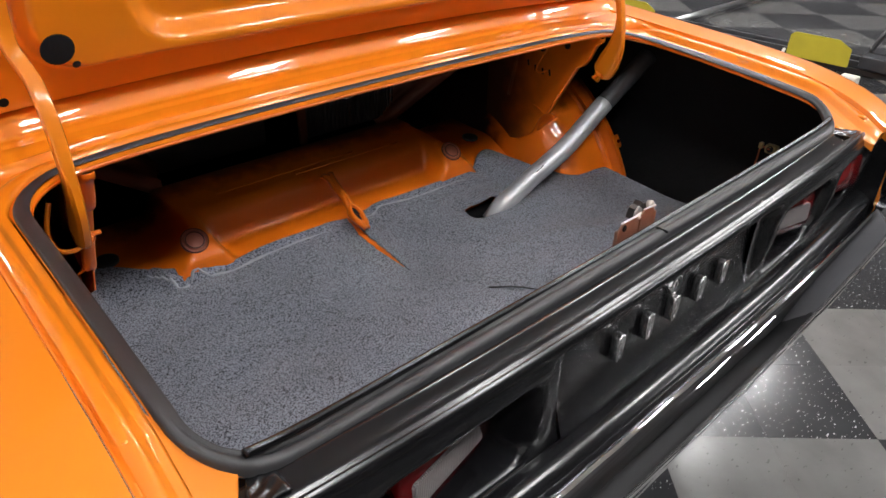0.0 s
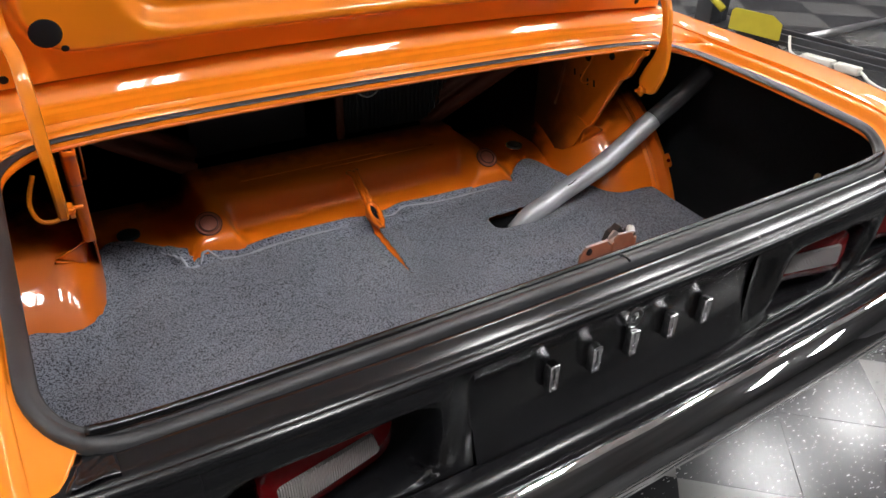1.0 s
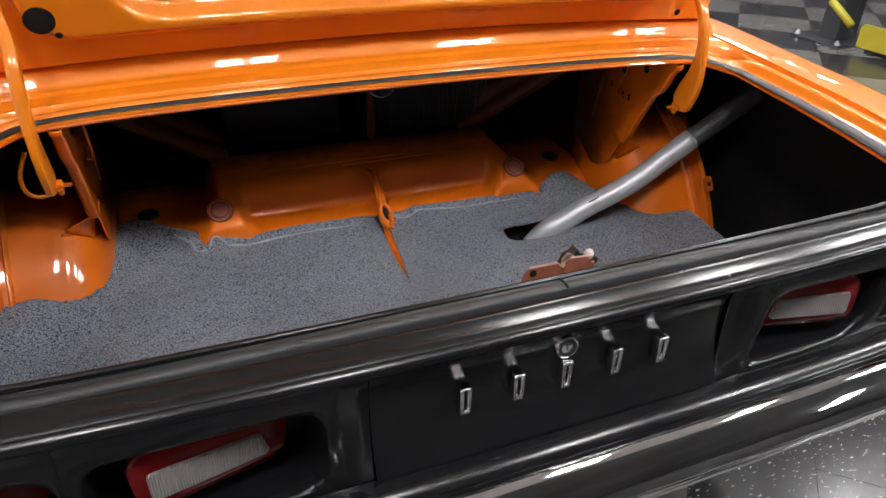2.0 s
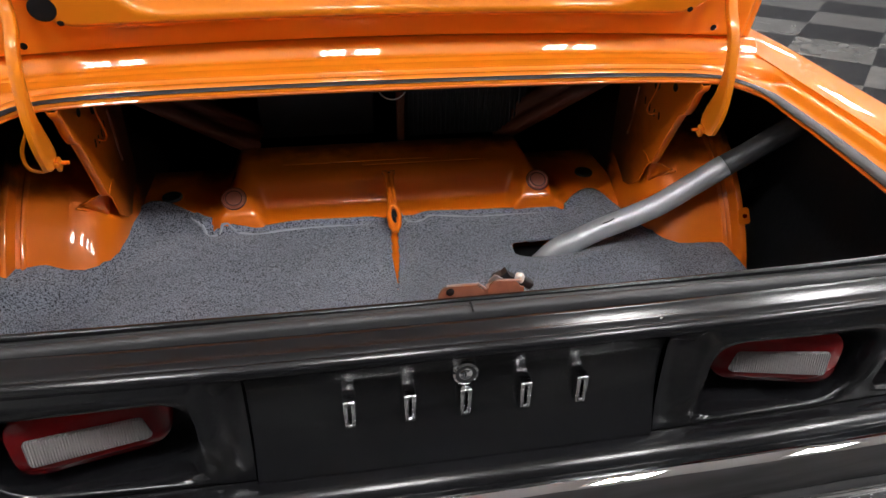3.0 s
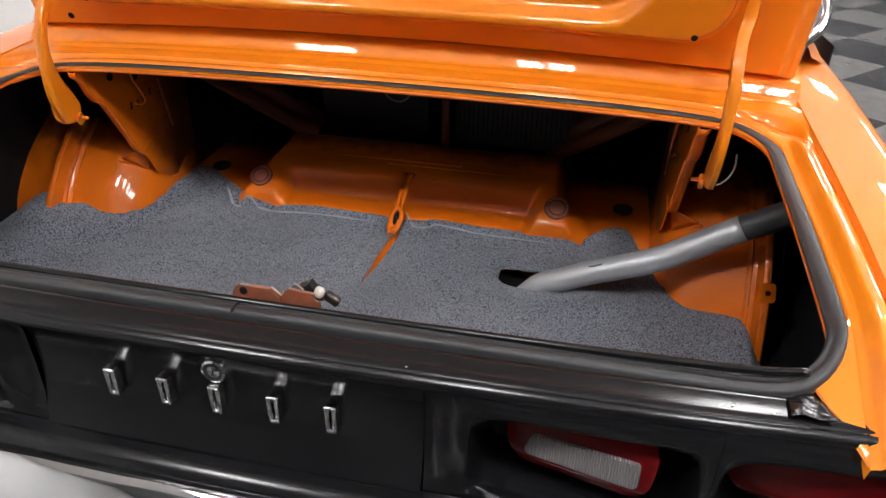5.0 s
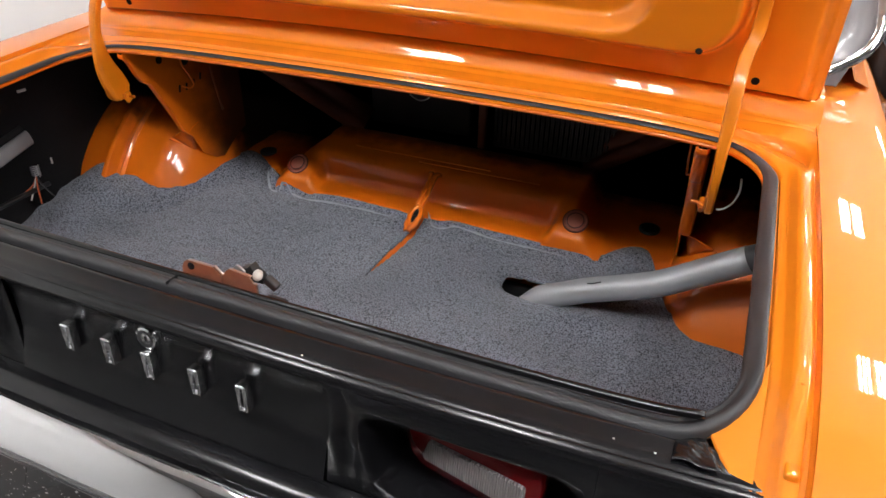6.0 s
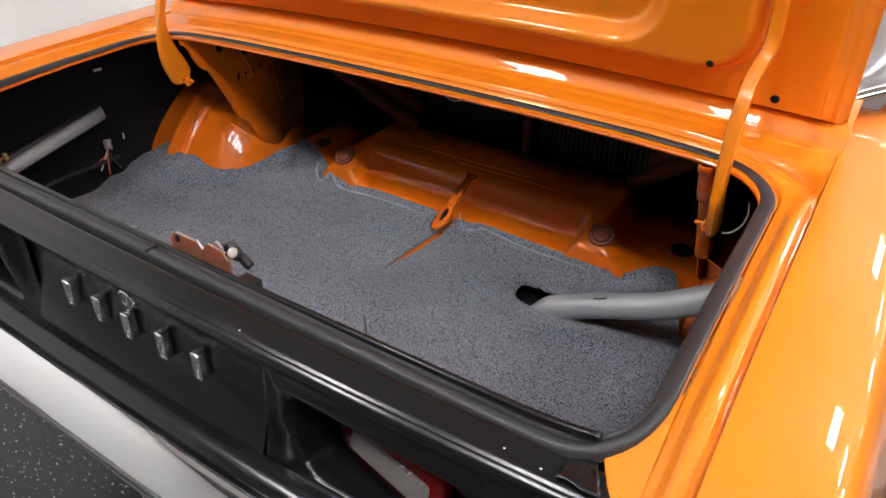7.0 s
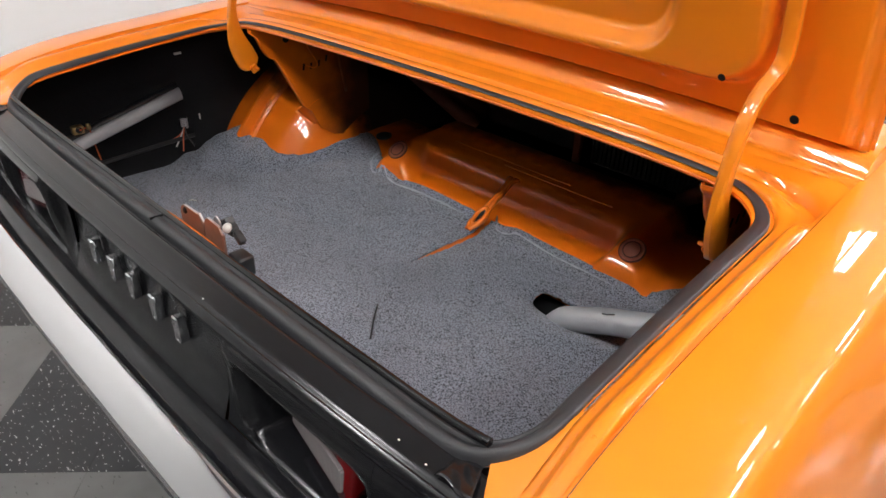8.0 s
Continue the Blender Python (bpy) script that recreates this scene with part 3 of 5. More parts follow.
lamp(1)
lamp(-1)
for side in (1, -1):
    part("end_plate", box_mesh((0.004, 0.10, 0.30), (side * 0.866, 0.022, 0.744), 0.001), BLACK, car, "black closing plate at the tail's end", smooth=False)

# lock and five chrome badge pieces
lock = part("trunk_lock", lathe_mesh([(0.0172, 0.0), (0.0172, 0.004), (0.0155, 0.0075), (0.0125, 0.0085), (0.0115, 0.006), (0.0112, 0.004), (0.0100, 0.004), (0.0092, 0.007), (0.006, 0.0075), (0.0, 0.0075)],
            (0, 0.004, 0.838), (0, -1, 0.06)), CHROME, car, "round chrome trunk lock")
sharp(lock, 40)
sharp(part("lock_well", lathe_mesh([(0.0128, 0.002), (0.0128, 0.0088), (0.0082, 0.0078), (0.0082, 0.002)], (0, 0.004, 0.838), (0, -1, 0.06), 24), BLACK_PLASTIC, lock, "dark ring round the key cap"), 40)
part("key_slot", box_mesh((0.002, 0.002, 0.007), (0, -0.0035, 0.8385), 0.0004), BLACK_PLASTIC, lock)


def badge(x):
    """An upright chrome frame of four rounded bars round a slot."""
    w, h, deep, mid, z0, t = 0.0150, 0.0425, 0.0155, -0.0045, 0.778, 0.0056
    bars = [box_mesh((t, deep, h), (x + k * (w - t) / 2, mid, z0 + h / 2), 0.0023) for k in (-1, 1)]
    bars += [box_mesh((w - 0.001, deep - 0.0004, t), (x, mid + 0.0003, z), 0.0023) for z in (z0 + t / 2, z0 + h - t / 2)]
    return merge(*bars)


for x in (-0.140, -0.068, 0.0, 0.075, 0.147):
    sharp(part("badge_piece", badge(x), BADGE, car, "small upright chrome badge bar"), 50)

# bumper
BUMPER = [(-0.046, 0.60), (-0.047, 0.687), (-0.049, 0.692), (-0.053, 0.6948), (-0.058, 0.6935), (-0.068, 0.6855), (-0.080, 0.6745), (-0.092, 0.6625), (-0.099, 0.6538), (-0.1025, 0.642), (-0.102, 0.635),
          (-0.097, 0.629), (-0.085, 0.625), (-0.06, 0.622), (-0.045, 0.620)]


def bumper():
    rows = []
    for y, z in BUMPER:
        row = []
        for x in np.linspace(-0.95, 0.95, 241):
            end = step(abs(x), 0.80, 0.95)
            wave = 0.0002 * math.sin(37 * x + 60 * z) + 0.00012 * math.sin(71 * x - 90 * z)
            row.append((x, y - 0.006 * (1 - (x / 0.9) ** 2) + tail_bow(x) * 0.5 + 0.05 * end * end + wave, wave + z - 0.004 * (x / 0.9) ** 2 + (0.63 - z) * 0.15 * end))
        rows.append(row)
    return rows_mesh(rows)


part("rear_bumper", bumper(), CHROME, car, "mirror-bright chrome rear bumper")


# ---- trunk lid, standing open ----
def lid_y(x, z):
    """The underside of the open lid."""
    edge = 0.700 + 0.024 * (1 - (x / 0.735) ** 2) * (1 - step(z, 1.06, 1.5)) - 0.26 * (z - 1.043)
    ax = abs(x)
    outer = step(0.732 - ax, 0.0, 0.008) * step(z, 1.043, 1.048)
    mid = step(0.716 - ax, 0.0, 0.010) * step(z, 1.047, 1.053) * step(1.66 - z, 0, 0.03)
    d = math.hypot(max(0, ax - 0.53), max(0, 1.175 - z))
    inner = step(0.082 - d, 0.0, 0.017) * step(1.62 - z, 0, 0.03)
    dish = step(0.09 - math.hypot(max(0, ax - 0.395), max(0, 1.205 - z)), 0.0, 0.04) * step(1.55 - z, 0, 0.05)
    return edge - 0.010 * outer - 0.012 * mid - 0.046 * inner * (1 - 0.3 * step(z, 1.3, 1.6)) + 0.034 * dish


def trunk_lid():
    xs = np.concatenate([np.linspace(-0.735, -0.44, 60), np.linspace(-0.43, 0.43, 60), np.linspace(0.44, 0.735, 60)])
    zs = np.concatenate([np.linspace(1.043, 1.058, 16), np.linspace(1.061, 1.24, 60), np.linspace(1.25, 1.70, 50)])
    rows = [[(x, lid_y(x, z), z + (0.014 * (1 - (x / 0.735) ** 2) - 0.003) * (1 - step(z, 1.05, 1.2))) for x in xs] for z in zs]
    return rows_mesh(rows)


def lid_skin():
    rows = []
    for z in np.linspace(1.041, 1.70, 30):
        rows.append([(x, 0.700 + 0.024 * (1 - (x / 0.735) ** 2) * (1 - step(z, 1.06, 1.5)) - 0.26 * (z - 1.043) + 0.006 + 0.02 * math.sin(math.pi * min(1, (z - 1.04) / 0.66)), z + (0.014 * (1 - (x / 0.735) ** 2) - 0.003) * (1 - step(z, 1.05, 1.2))) for x in np.linspace(-0.738, 0.738, 41)])
    return rows_mesh(rows, thick=0.003)


lid = part("trunk_lid", trunk_lid(), ORANGE, car, "orange trunk lid raised upright, pressed inner panel showing")
part("lid_skin", lid_skin(), ORANGE, lid)
hem = [(x, 0.698 + 0.024 * (1 - (x / 0.735) ** 2), 1.0395 + 0.014 * (1 - (x / 0.735) ** 2)) for x in np.linspace(-0.732, 0.732, 49)]
part("lid_hem", tube_mesh(hem, 0.0042, 10), ORANGE, lid, "rolled hem along the lid's front edge")
part("lid_gap", tube_mesh([(x, y + 0.001, z - 0.0050) for x, y, z in hem], 0.0022, 8), CAVITY, lid, "dark gap below the hem")


def lid_hole(x, z, r):
    e = 0.004
    y = lid_y(x, z)
    nx = -(lid_y(x + e, z) - lid_y(x - e, z)) / (2 * e)
    nz = -(lid_y(x, z + e) - lid_y(x, z - e)) / (2 * e)
    n = Vector((-nx, -1, -nz)).normalized()
    return lathe_mesh([(r, 0.0006), (r * 0.97, 0.0012), (r * 0.9, 0.0014), (0, 0.0014)], Vector((x, y, z)) , n, 24)


for x, z, r in ((-0.573, 1.140, 0.0215), (-0.553, 1.116, 0.0055), (0.551, 1.116, 0.0055), (0.640, 1.0675, 0.0065), (-0.640, 1.0675, 0.0065)):
    part("lid_hole", lid_hole(x, z, r), CAVITY, lid, "dark round hole in the lid's inner panel")


# ---- hinges ----
def hinge(side):
    path = curve_points([(0.586, 0.885), (0.572, 0.915), (0.556, 0.955), (0.550, 1.00), (0.554, 1.045), (0.568, 1.085), (0.592, 1.118), (0.612, 1.142), (0.618, 1.172), (0.608, 1.22), (0.595, 1.28), (0.58, 1.36)], 5)
    path = [Vector((p[0], p[1])) for p in [(q[0], q[1]) for q in path]]
    rows = []
    n = len(path)
    for i, p in enumerate(path):
        d = (path[min(i + 1, n - 1)] - path[max(i - 1, 0)]).normalized()
        nrm = Vector((d.y, -d.x))
        f = i / (n - 1)
        w = 0.0085 + 0.0195 * (1 - step(f, 0.10, 0.36))
        w *= math.sqrt(max(0.10, 1 - max(0.0, 1 - f / 0.055) ** 2))
        hx = 0.0080 + 0.002 * step(f, 0.15, 0.4)
        cx = 0.616 + 0.010 * step(f, 0.5, 0.7)
        sec = [(-1, -0.5), (-0.86, -0.82), (-0.5, -1), (0.5, -1), (0.86, -0.82), (1, -0.5), (1, 0.5), (0.86, 0.82), (0.5, 1), (-0.5, 1), (-0.86, 0.82), (-1, 0.5)]
        rows.append([(side * (cx + a * hx), p.x + nrm.x * b * w, p.y + nrm.y * b * w) for a, b in sec])
    bm = rows_mesh(rows, closed_u=True)
    bm.verts.ensure_lookup_table()
    bm.faces.new([bm.verts[k] for k in range(12)])
    bm.faces.new([bm.verts[(n - 1) * 12 + k] for k in range(12)])
    h = sharp(part("lid_hinge", bm, ORANGE, car, "orange gooseneck hinge arm"), 30)
    part("hinge_pin", lathe_mesh([(0.0, -0.020), (0.0036, -0.020), (0.0036, 0.012), (0.0028, 0.013), (0.0, 0.013)], (side * 0.600, 0.588, 0.888), (-side, 0, 0), 12), ORANGE_IN, h, "painted hinge pin")
    eye = part("clevis", box_mesh((0.009, 0.019, 0.021), (side * 0.6045, 0.586, 0.886), 0.003, Matrix.Rotation(radians(25), 4, "X")), ORANGE, h, "small folded clevis")
    part("clevis_eye", lathe_mesh([(0.0062, 0.0), (0.0062, 0.0022), (0.0042, 0.0026), (0.0042, 0.0)], (side * 0.6045, 0.576, 0.889), (0, -0.92, 0.4), 14), ORANGE_IN, eye)
    # bracket plate beside the wheelhouse
    outline = [(0.574, 0.985), (0.575, 0.976), (0.590, 0.962), (0.604, 0.932), (0.618, 0.912), (0.631, 0.9055), (0.638, 0.898), (0.661, 0.857), (0.687, 0.810), (0.713, 0.762), (0.731, 0.745), (0.757, 0.694), (0.80, 0.665), (0.86, 0.652), (0.93, 0.652), (0.93, 1.000)]
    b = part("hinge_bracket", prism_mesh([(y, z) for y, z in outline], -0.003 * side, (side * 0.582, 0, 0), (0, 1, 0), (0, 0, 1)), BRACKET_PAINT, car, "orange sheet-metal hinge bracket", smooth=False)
    edge = [(side * 0.584, y, z) for y, z in outline[:10]] + [(side * 0.583, 0.735, 0.769), (side * 0.582, 0.756, 0.776)]
    rows = []
    for p in curve_points(edge, 4):
        rows.append([(p[0] - side * 0.006, p[1] - 0.001, p[2] + 0.001), (p[0] - side * 0.003, p[1] - 0.002, p[2] - 0.001), (p[0] + side * 0.010, p[1] - 0.001, p[2] - 0.001), (p[0] + side * 0.015, p[1] + 0.004, p[2] + 0.003)])
    part("bracket_flange", rows_mesh(rows, thick=0.002), ORANGE_IN, b)
    foot = [[Vector((side * 0.584, 0.712, 0.768)), Vector((side * 0.645, 0.727, 0.735))], [Vector((side * 0.584, 0.757, 0.774)), Vector((side * 0.603, 0.756, 0.694))]]
    rows = []
    for i in range(6):
        u = i / 5
        row = []
        for j in range(7):
            v = j / 6
            p = foot[0][0].lerp(foot[0][1], v).lerp(foot[1][0].lerp(foot[1][1], v), u)
            row.append(p + Vector((0, -0.006, 0.004)) * math.sin(math.pi * u) * v)
        rows.append(row)
    part("bracket_foot", rows_mesh(rows, thick=0.002), ORANGE_IN, b, "folded orange foot on the wheelhouse")
    part("foot_weld", tube_mesh(curve_points([(side * 0.650, 0.722, 0.731), (side * 0.628, 0.737, 0.716), (side * 0.606, 0.752, 0.696)], 4), 0.0028, 8), ORANGE_IN, b)
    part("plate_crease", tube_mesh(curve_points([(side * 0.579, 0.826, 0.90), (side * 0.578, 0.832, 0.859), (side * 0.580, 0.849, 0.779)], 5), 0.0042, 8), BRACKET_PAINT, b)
    for y, z in ((0.715, 0.871), (0.738, 0.870), (0.763, 0.873), (0.788, 0.882)):
        part("bracket_slot", box_mesh((0.0056, 0.0065, 0.017), (side * 0.5805, y, z), 0.0015, Matrix.Rotation(radians(-12), 4, "X")), CAVITY, b, "dark slot")
    for y, z, rad in ((0.668, 0.950, 0.009), (0.745, 0.932, 0.013)):
        part("bracket_hole", lathe_mesh([(rad, 0.0), (rad, 0.0056), (rad * 0.8, 0.0060), (0, 0.0060)], (side * 0.5834, y, z), (-side, 0, 0), 14), CAVITY, b, "dark round hole")
    part("spring_hook", tube_mesh(curve_points([(side * 0.566, 0.718, 0.945), (side * 0.566, 0.723, 0.925), (side * 0.566, 0.741, 0.895), (side * 0.567, 0.750, 0.874), (side * 0.568, 0.738, 0.868), (side * 0.572, 0.718, 0.877)], 6), 0.0022, 8), ORANGE_IN, b, "thin painted wire hook")
    # spring wire beside the hinge
    if side < 0:
        part("hinge_wire", tube_mesh(curve_points([(side * 0.640, 0.592, 0.950), (side * 0.654, 0.580, 0.915), (side * 0.650, 0.574, 0.888), (side * 0.632, 0.572, 0.880), (side * 0.612, 0.574, 0.884)], 6), 0.0036, 8), ORANGE, h, "thin bent wire")


hinge(1)
hinge(-1)
part("pale_wire", tube_mesh(curve_points([(0.654, 0.600, 0.935), (0.656, 0.602, 0.912), (0.650, 0.600, 0.892), (0.638, 0.595, 0.881), (0.628, 0.591, 0.880)], 6), 0.0018, 8), WHITE_PLASTIC, car, "thin pale wire beside the hinge")


# ---- inside of the trunk ----
def wheelhouse(side):
    rows = []
    prof = [(0.566, 0.18, 0.36), (0.570, 0.28, 0.36), (0.575, 0.34, 0.36), (0.581, 0.385, 0.36), (0.590, 0.42, 0.36), (0.602, 0.447, 0.36), (0.618, 0.468, 0.36), (0.640, 0.486, 0.36), (0.668, 0.493, 0.36), (0.700, 0.497, 0.36), (0.722, 0.500, 0.36), (0.738, 0.503, 0.36),
            (0.741, 0.509, 0.36), (0.7445, 0.511, 0.36), (0.748, 0.509, 0.36), (0.755, 0.512, 0.36), (0.759, 0.526, 0.36), (0.762, 0.536, 0.36), (0.767, 0.539, 0.36), (0.773, 0.539, 0.36), (0.777, 0.534, 0.36), (0.781, 0.515, 0.36), (0.83, 0.51, 0.36), (0.88, 0.505, 0.36)]
    for i in range(43):
        a = math.pi * (0.0 + i / 42)
        rows.append([(side * x, 1.05 + r * math.cos(a), cz + r * math.sin(a)) for x, r, cz in (prof if side < 0 else prof[:-2])])
    return rows_mesh(rows)


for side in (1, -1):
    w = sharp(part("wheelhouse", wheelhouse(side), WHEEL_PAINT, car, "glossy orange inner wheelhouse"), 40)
    if side < 0:
        continue
    tab = prism_mesh(rounded([(-0.016, -0.02), (0.016, -0.02), (0.014, 0.018), (-0.014, 0.018)], 0.008, 4), 0.003, (side * 0.768, 0.604, 0.668), (1, 0.1, 0), (0, 0.5, 0.85))
    part("tab", tab, ORANGE_IN, w, smooth=False)
    part("tab_bolt", lathe_mesh([(0.005, 0), (0.005, 0.003), (0.003, 0.005), (0, 0.005)], (side * 0.768, 0.598, 0.670), (0, -0.85, 0.5), 10), RED, w, "dark red bolt head")


def beam_section(x):
    """The cross panel's profile at x: a main ridge, a sloping boss near each end, a low flat beyond."""
    main = [(0.800, 0.560), (0.811, 0.593), (0.820, 0.603), (0.836, 0.611), (0.856, 0.617), (0.872, 0.6205), (0.881, 0.628), (0.888, 0.645), (0.896, 0.668), (0.906, 0.687), (0.93, 0.696), (1.00, 0.698), (1.01, 0.703), (1.06, 0.703)]
    boss = [(0.797, 0.560), (0.806, 0.600), (0.809, 0.610), (0.810, 0.618), (0.810, 0.634), (0.814, 0.6445), (0.823, 0.652), (0.834, 0.660), (0.852, 0.674), (0.876, 0.690), (0.92, 0.697), (1.00, 0.698), (1.01, 0.703), (1.06, 0.703)]
    flat = [(0.80, 0.560), (0.83, 0.600), (0.86, 0.618), (0.88, 0.628), (0.90, 0.638), (0.92, 0.643), (0.94, 0.645), (0.95, 0.6455), (0.96, 0.646), (0.98, 0.646), (1.00, 0.647), (1.02, 0.648), (1.04, 0.648), (1.06, 0.65)]
    out = []
    ax = abs(x)
    for (y, z), (by, bz), (fy, fz) in zip(main, boss, flat):
        h = min(1.0, max(0.0, (bz - 0.605) / 0.09))
        w = step(0.452 - 0.066 * h - ax, 0.0, 0.036)
        lump = step(ax, 0.268 + 0.050 * h, 0.294 + 0.050 * h)
        yy, zz = y + (by - y) * lump, z + (bz - z) * lump
        out.append((fy + (yy - fy) * w, fz + (zz - fz) * w))
    return out


def beam():
    xs = np.linspace(-0.60, 0.60, 241)
    sections = [beam_section(x) for x in xs]
    return rows_mesh([[(x, *sec[k]) for x, sec in zip(xs, sections)] for k in range(14)])


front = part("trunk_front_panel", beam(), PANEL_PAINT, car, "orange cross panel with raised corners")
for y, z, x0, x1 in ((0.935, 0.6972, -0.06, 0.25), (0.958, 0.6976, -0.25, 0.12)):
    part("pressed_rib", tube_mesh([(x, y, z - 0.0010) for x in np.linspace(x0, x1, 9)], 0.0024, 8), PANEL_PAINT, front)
for side in (1, -1):
    n = Vector((0, -0.60, 0.80)).normalized()
    p = Vector((side * 0.360, 0.8462, 0.6690))
    g = part("rubber_plug", lathe_mesh([(0.0275, -0.004), (0.0275, 0.002), (0.0255, 0.0035), (0.0235, 0.003), (0.0225, 0.001), (0.0205, 0.001), (0.0195, 0.004), (0.017, 0.005), (0.0, 0.005)], p, n, 28), PLUG, front, "round brown rubber plug")
    sharp(g, 30)
    for r0, r1, h in ((0.0282, 0.0262, 0.0036), (0.0192, 0.0172, 0.0062)):
        part("plug_ring", lathe_mesh([(r0, 0.0), (r0, h), (r1, h), (r1, 0.0)], p, n, 28), PLUG_RING, g, "dark moulded ring")
    part("oval_plug", lathe_mesh([(0.023, -0.002), (0.023, 0.003), (0.018, 0.005), (0.014, 0.0035), (0.0, 0.004)], (side * 0.511, 0.925, 0.645), (0, -0.08, 1), 24), PLUG_DARK, front, "dark round rubber plug")

part("trunk_floor", rows_mesh([[(x, y, 0.545) for x in np.linspace(-0.90, 0.735, 13)] for y in np.linspace(0.20, 1.0, 9)], thick=0.003), ORANGE_IN, car, "orange trunk floor under the carpet")


def inner_side(side):
    """Black inside of the quarter and its drop beside the floor."""
    prof = [(0.60, 0.520), (0.74, 0.520), (0.80, 0.525), (0.862, 0.56), (0.885, 0.68), (0.872, 0.80), (0.845, 0.90), (0.80, 0.93), (0.742, 0.925)]
    rows = []
    for x, z in prof:
        rows.append([(side * x, y, z + (0.03 * step(y, 0.1, 0.6) if z > 0.88 else 0)) for y in np.linspace(0.055, 1.10, 18)])
    return rows_mesh(rows)


for side in (1, -1):
    part("inner_quarter", inner_side(side), CAVITY, car, "black undercoated inner quarter")
part("inner_tail", rows_mesh([[(x, 0.085 + dy, z) for x in np.linspace(-0.87, 0.87, 25)] for z, dy in ((0.54, 0.0), (0.70, 0.0), (0.80, -0.012), (0.87, -0.022), (0.893, -0.024))], thick=0.002), CAVITY, car, "black inside of the tail panel")
# Unseen walls added to stop light leaking in through the wheel arches.
for side in (1, -1):
    part("leak_wall", rows_mesh([[(side * 0.895, y, z) for y in (1.05, 1.2, 1.46)] for z in (0.30, 0.7, 1.02)], thick=0.004), CAVITY, car, "unseen black wall added behind the wheelhouse to block light")
part("seat_bulkhead", rows_mesh([[(x, 1.42, z) for x in np.linspace(-0.9, 0.9, 5)] for z in (0.45, 0.8, 1.1)], thick=0.01), CAVITY, car, "black bulkhead behind the rear seat")
part("shelf_underside", rows_mesh([[(x, y, 0.985 + 0.03 * step(y, 0.6, 0.9)) for x in np.linspace(-0.80, 0.80, 5)] for y in (0.63, 0.8, 1.1, 1.45)], thick=0.01), CAVITY, car, "dark underside of the parcel shelf")
part("cabin_floor", rows_mesh([[(x, y, 0.60) for x in (-0.9, 0, 0.9)] for y in (1.06, 1.25, 1.45)], thick=0.005), CAVITY, car)

for side in (1, -1):
    a, b = Vector((side * 0.60, 0.985, 0.925)), Vector((side * 0.315, 1.13, 0.695))
    d = (b - a).normalized()
    up = Vector((side * -0.15, -0.75, 0.65)).cross(d).normalized()
    out = d.cross(up).normalized()
    sec = [(-0.045, 0.0), (-0.030, 0.010), (-0.012, 0.010), (-0.008, 0.002), (0.008, 0.002), (0.012, 0.010), (0.030, 0.010), (0.045, 0.0)]
    rows = [[a.lerp(b, t) + up * u + out * v for u, v in sec] for t in (0, 0.25, 0.5, 0.75, 1)]
    part("seat_brace", rows_mesh(rows, thick=0.003), BRACE, car, "diagonal brace behind the rear seat, darkened to brown for shade")
part("centre_post", box_mesh((0.022, 0.015, 0.28), (0.052, 1.075, 0.84), 0.004), BRACE, car, "upright post, darkened to brown for shade")
back = part("seat_back", box_mesh((0.33, 0.02, 0.30), (0.235, 1.115, 0.845), 0.006), SEAT, car, "black ribbed back of the rear seat")
for k in range(26):
    part("rib", box_mesh((0.0055, 0.010, 0.28), (0.08 + 0.0124 * k, 1.103, 0.845), 0.0015), SEAT, back)
part("seat_back_board", box_mesh((0.30, 0.02, 0.30), (-0.16, 1.16, 0.84), 0.006), SEAT, car, "plain black seat board")
part("hanging_wire", tube_mesh(curve_points([(-0.030, 0.80, 0.955), (-0.022, 0.80, 0.918), (0.005, 0.80, 0.904), (0.030, 0.80, 0.918), (0.041, 0.80, 0.955)], 6), 0.0016, 6), WHITE_PLASTIC, car, "thin pale wire loop")

# spare wheel hold-down: slotted hook that runs into the carpet's slit
hook = curve_points([(0.0, 0.900, 0.685), (0.0, 0.885, 0.684), (0.0, 0.860, 0.668), (0.0, 0.835, 0.655), (-0.001, 0.815, 0.643), (-0.001, 0.800, 0.630), (-0.001, 0.785, 0.621), (-0.001, 0.765, 0.616), (-0.002, 0.742, 0.607)], 4)
rows = []
for i, p in enumerate(hook):
    f = i / (len(hook) - 1)
    w = 0.0075 + 0.0055 * (1 - step(f, 0.03, 0.16)) + 0.006 * step(f, 0.58, 0.7) * (1 - step(f, 0.86, 1.0)) - 0.003 * step(f, 0.9, 1.0)
    sec = [(-1, 0), (-0.95, 0.006), (-0.55, 0.007), (-0.5, 0.002), (0.5, 0.002), (0.55, 0.007), (0.95, 0.006), (1, 0)]
    rows.append([(p[0] + a * w, p[1] - b * 0.4, p[2] + b * 0.8 + 0.002) for a, b in sec])
hold = part("hold_down_hook", rows_mesh(rows, thick=0.003), ORANGE_IN, car, "orange slotted spare-wheel hook")
part("hook_ring", tube_mesh([(0.0 + 0.012 * math.cos(a), 0.781 + 0.022 * math.sin(a), 0.633 + 0.013 * math.sin(a)) for a in [2 * math.pi * k / 20 for k in range(21)]], 0.0055, 8, caps=False), ORANGE_IN, hold)
part("ring_hole", rows_mesh([[(0.0085 * r * math.cos(a), 0.781 + 0.017 * r * math.sin(a), 0.6325 + 0.010 * r * math.sin(a)) for a in [2 * math.pi * k / 16 for k in range(16)]] for r in (1.0, 0.5, 0.05)], closed_u=True), CAVITY, hold, "dark opening of the ring")
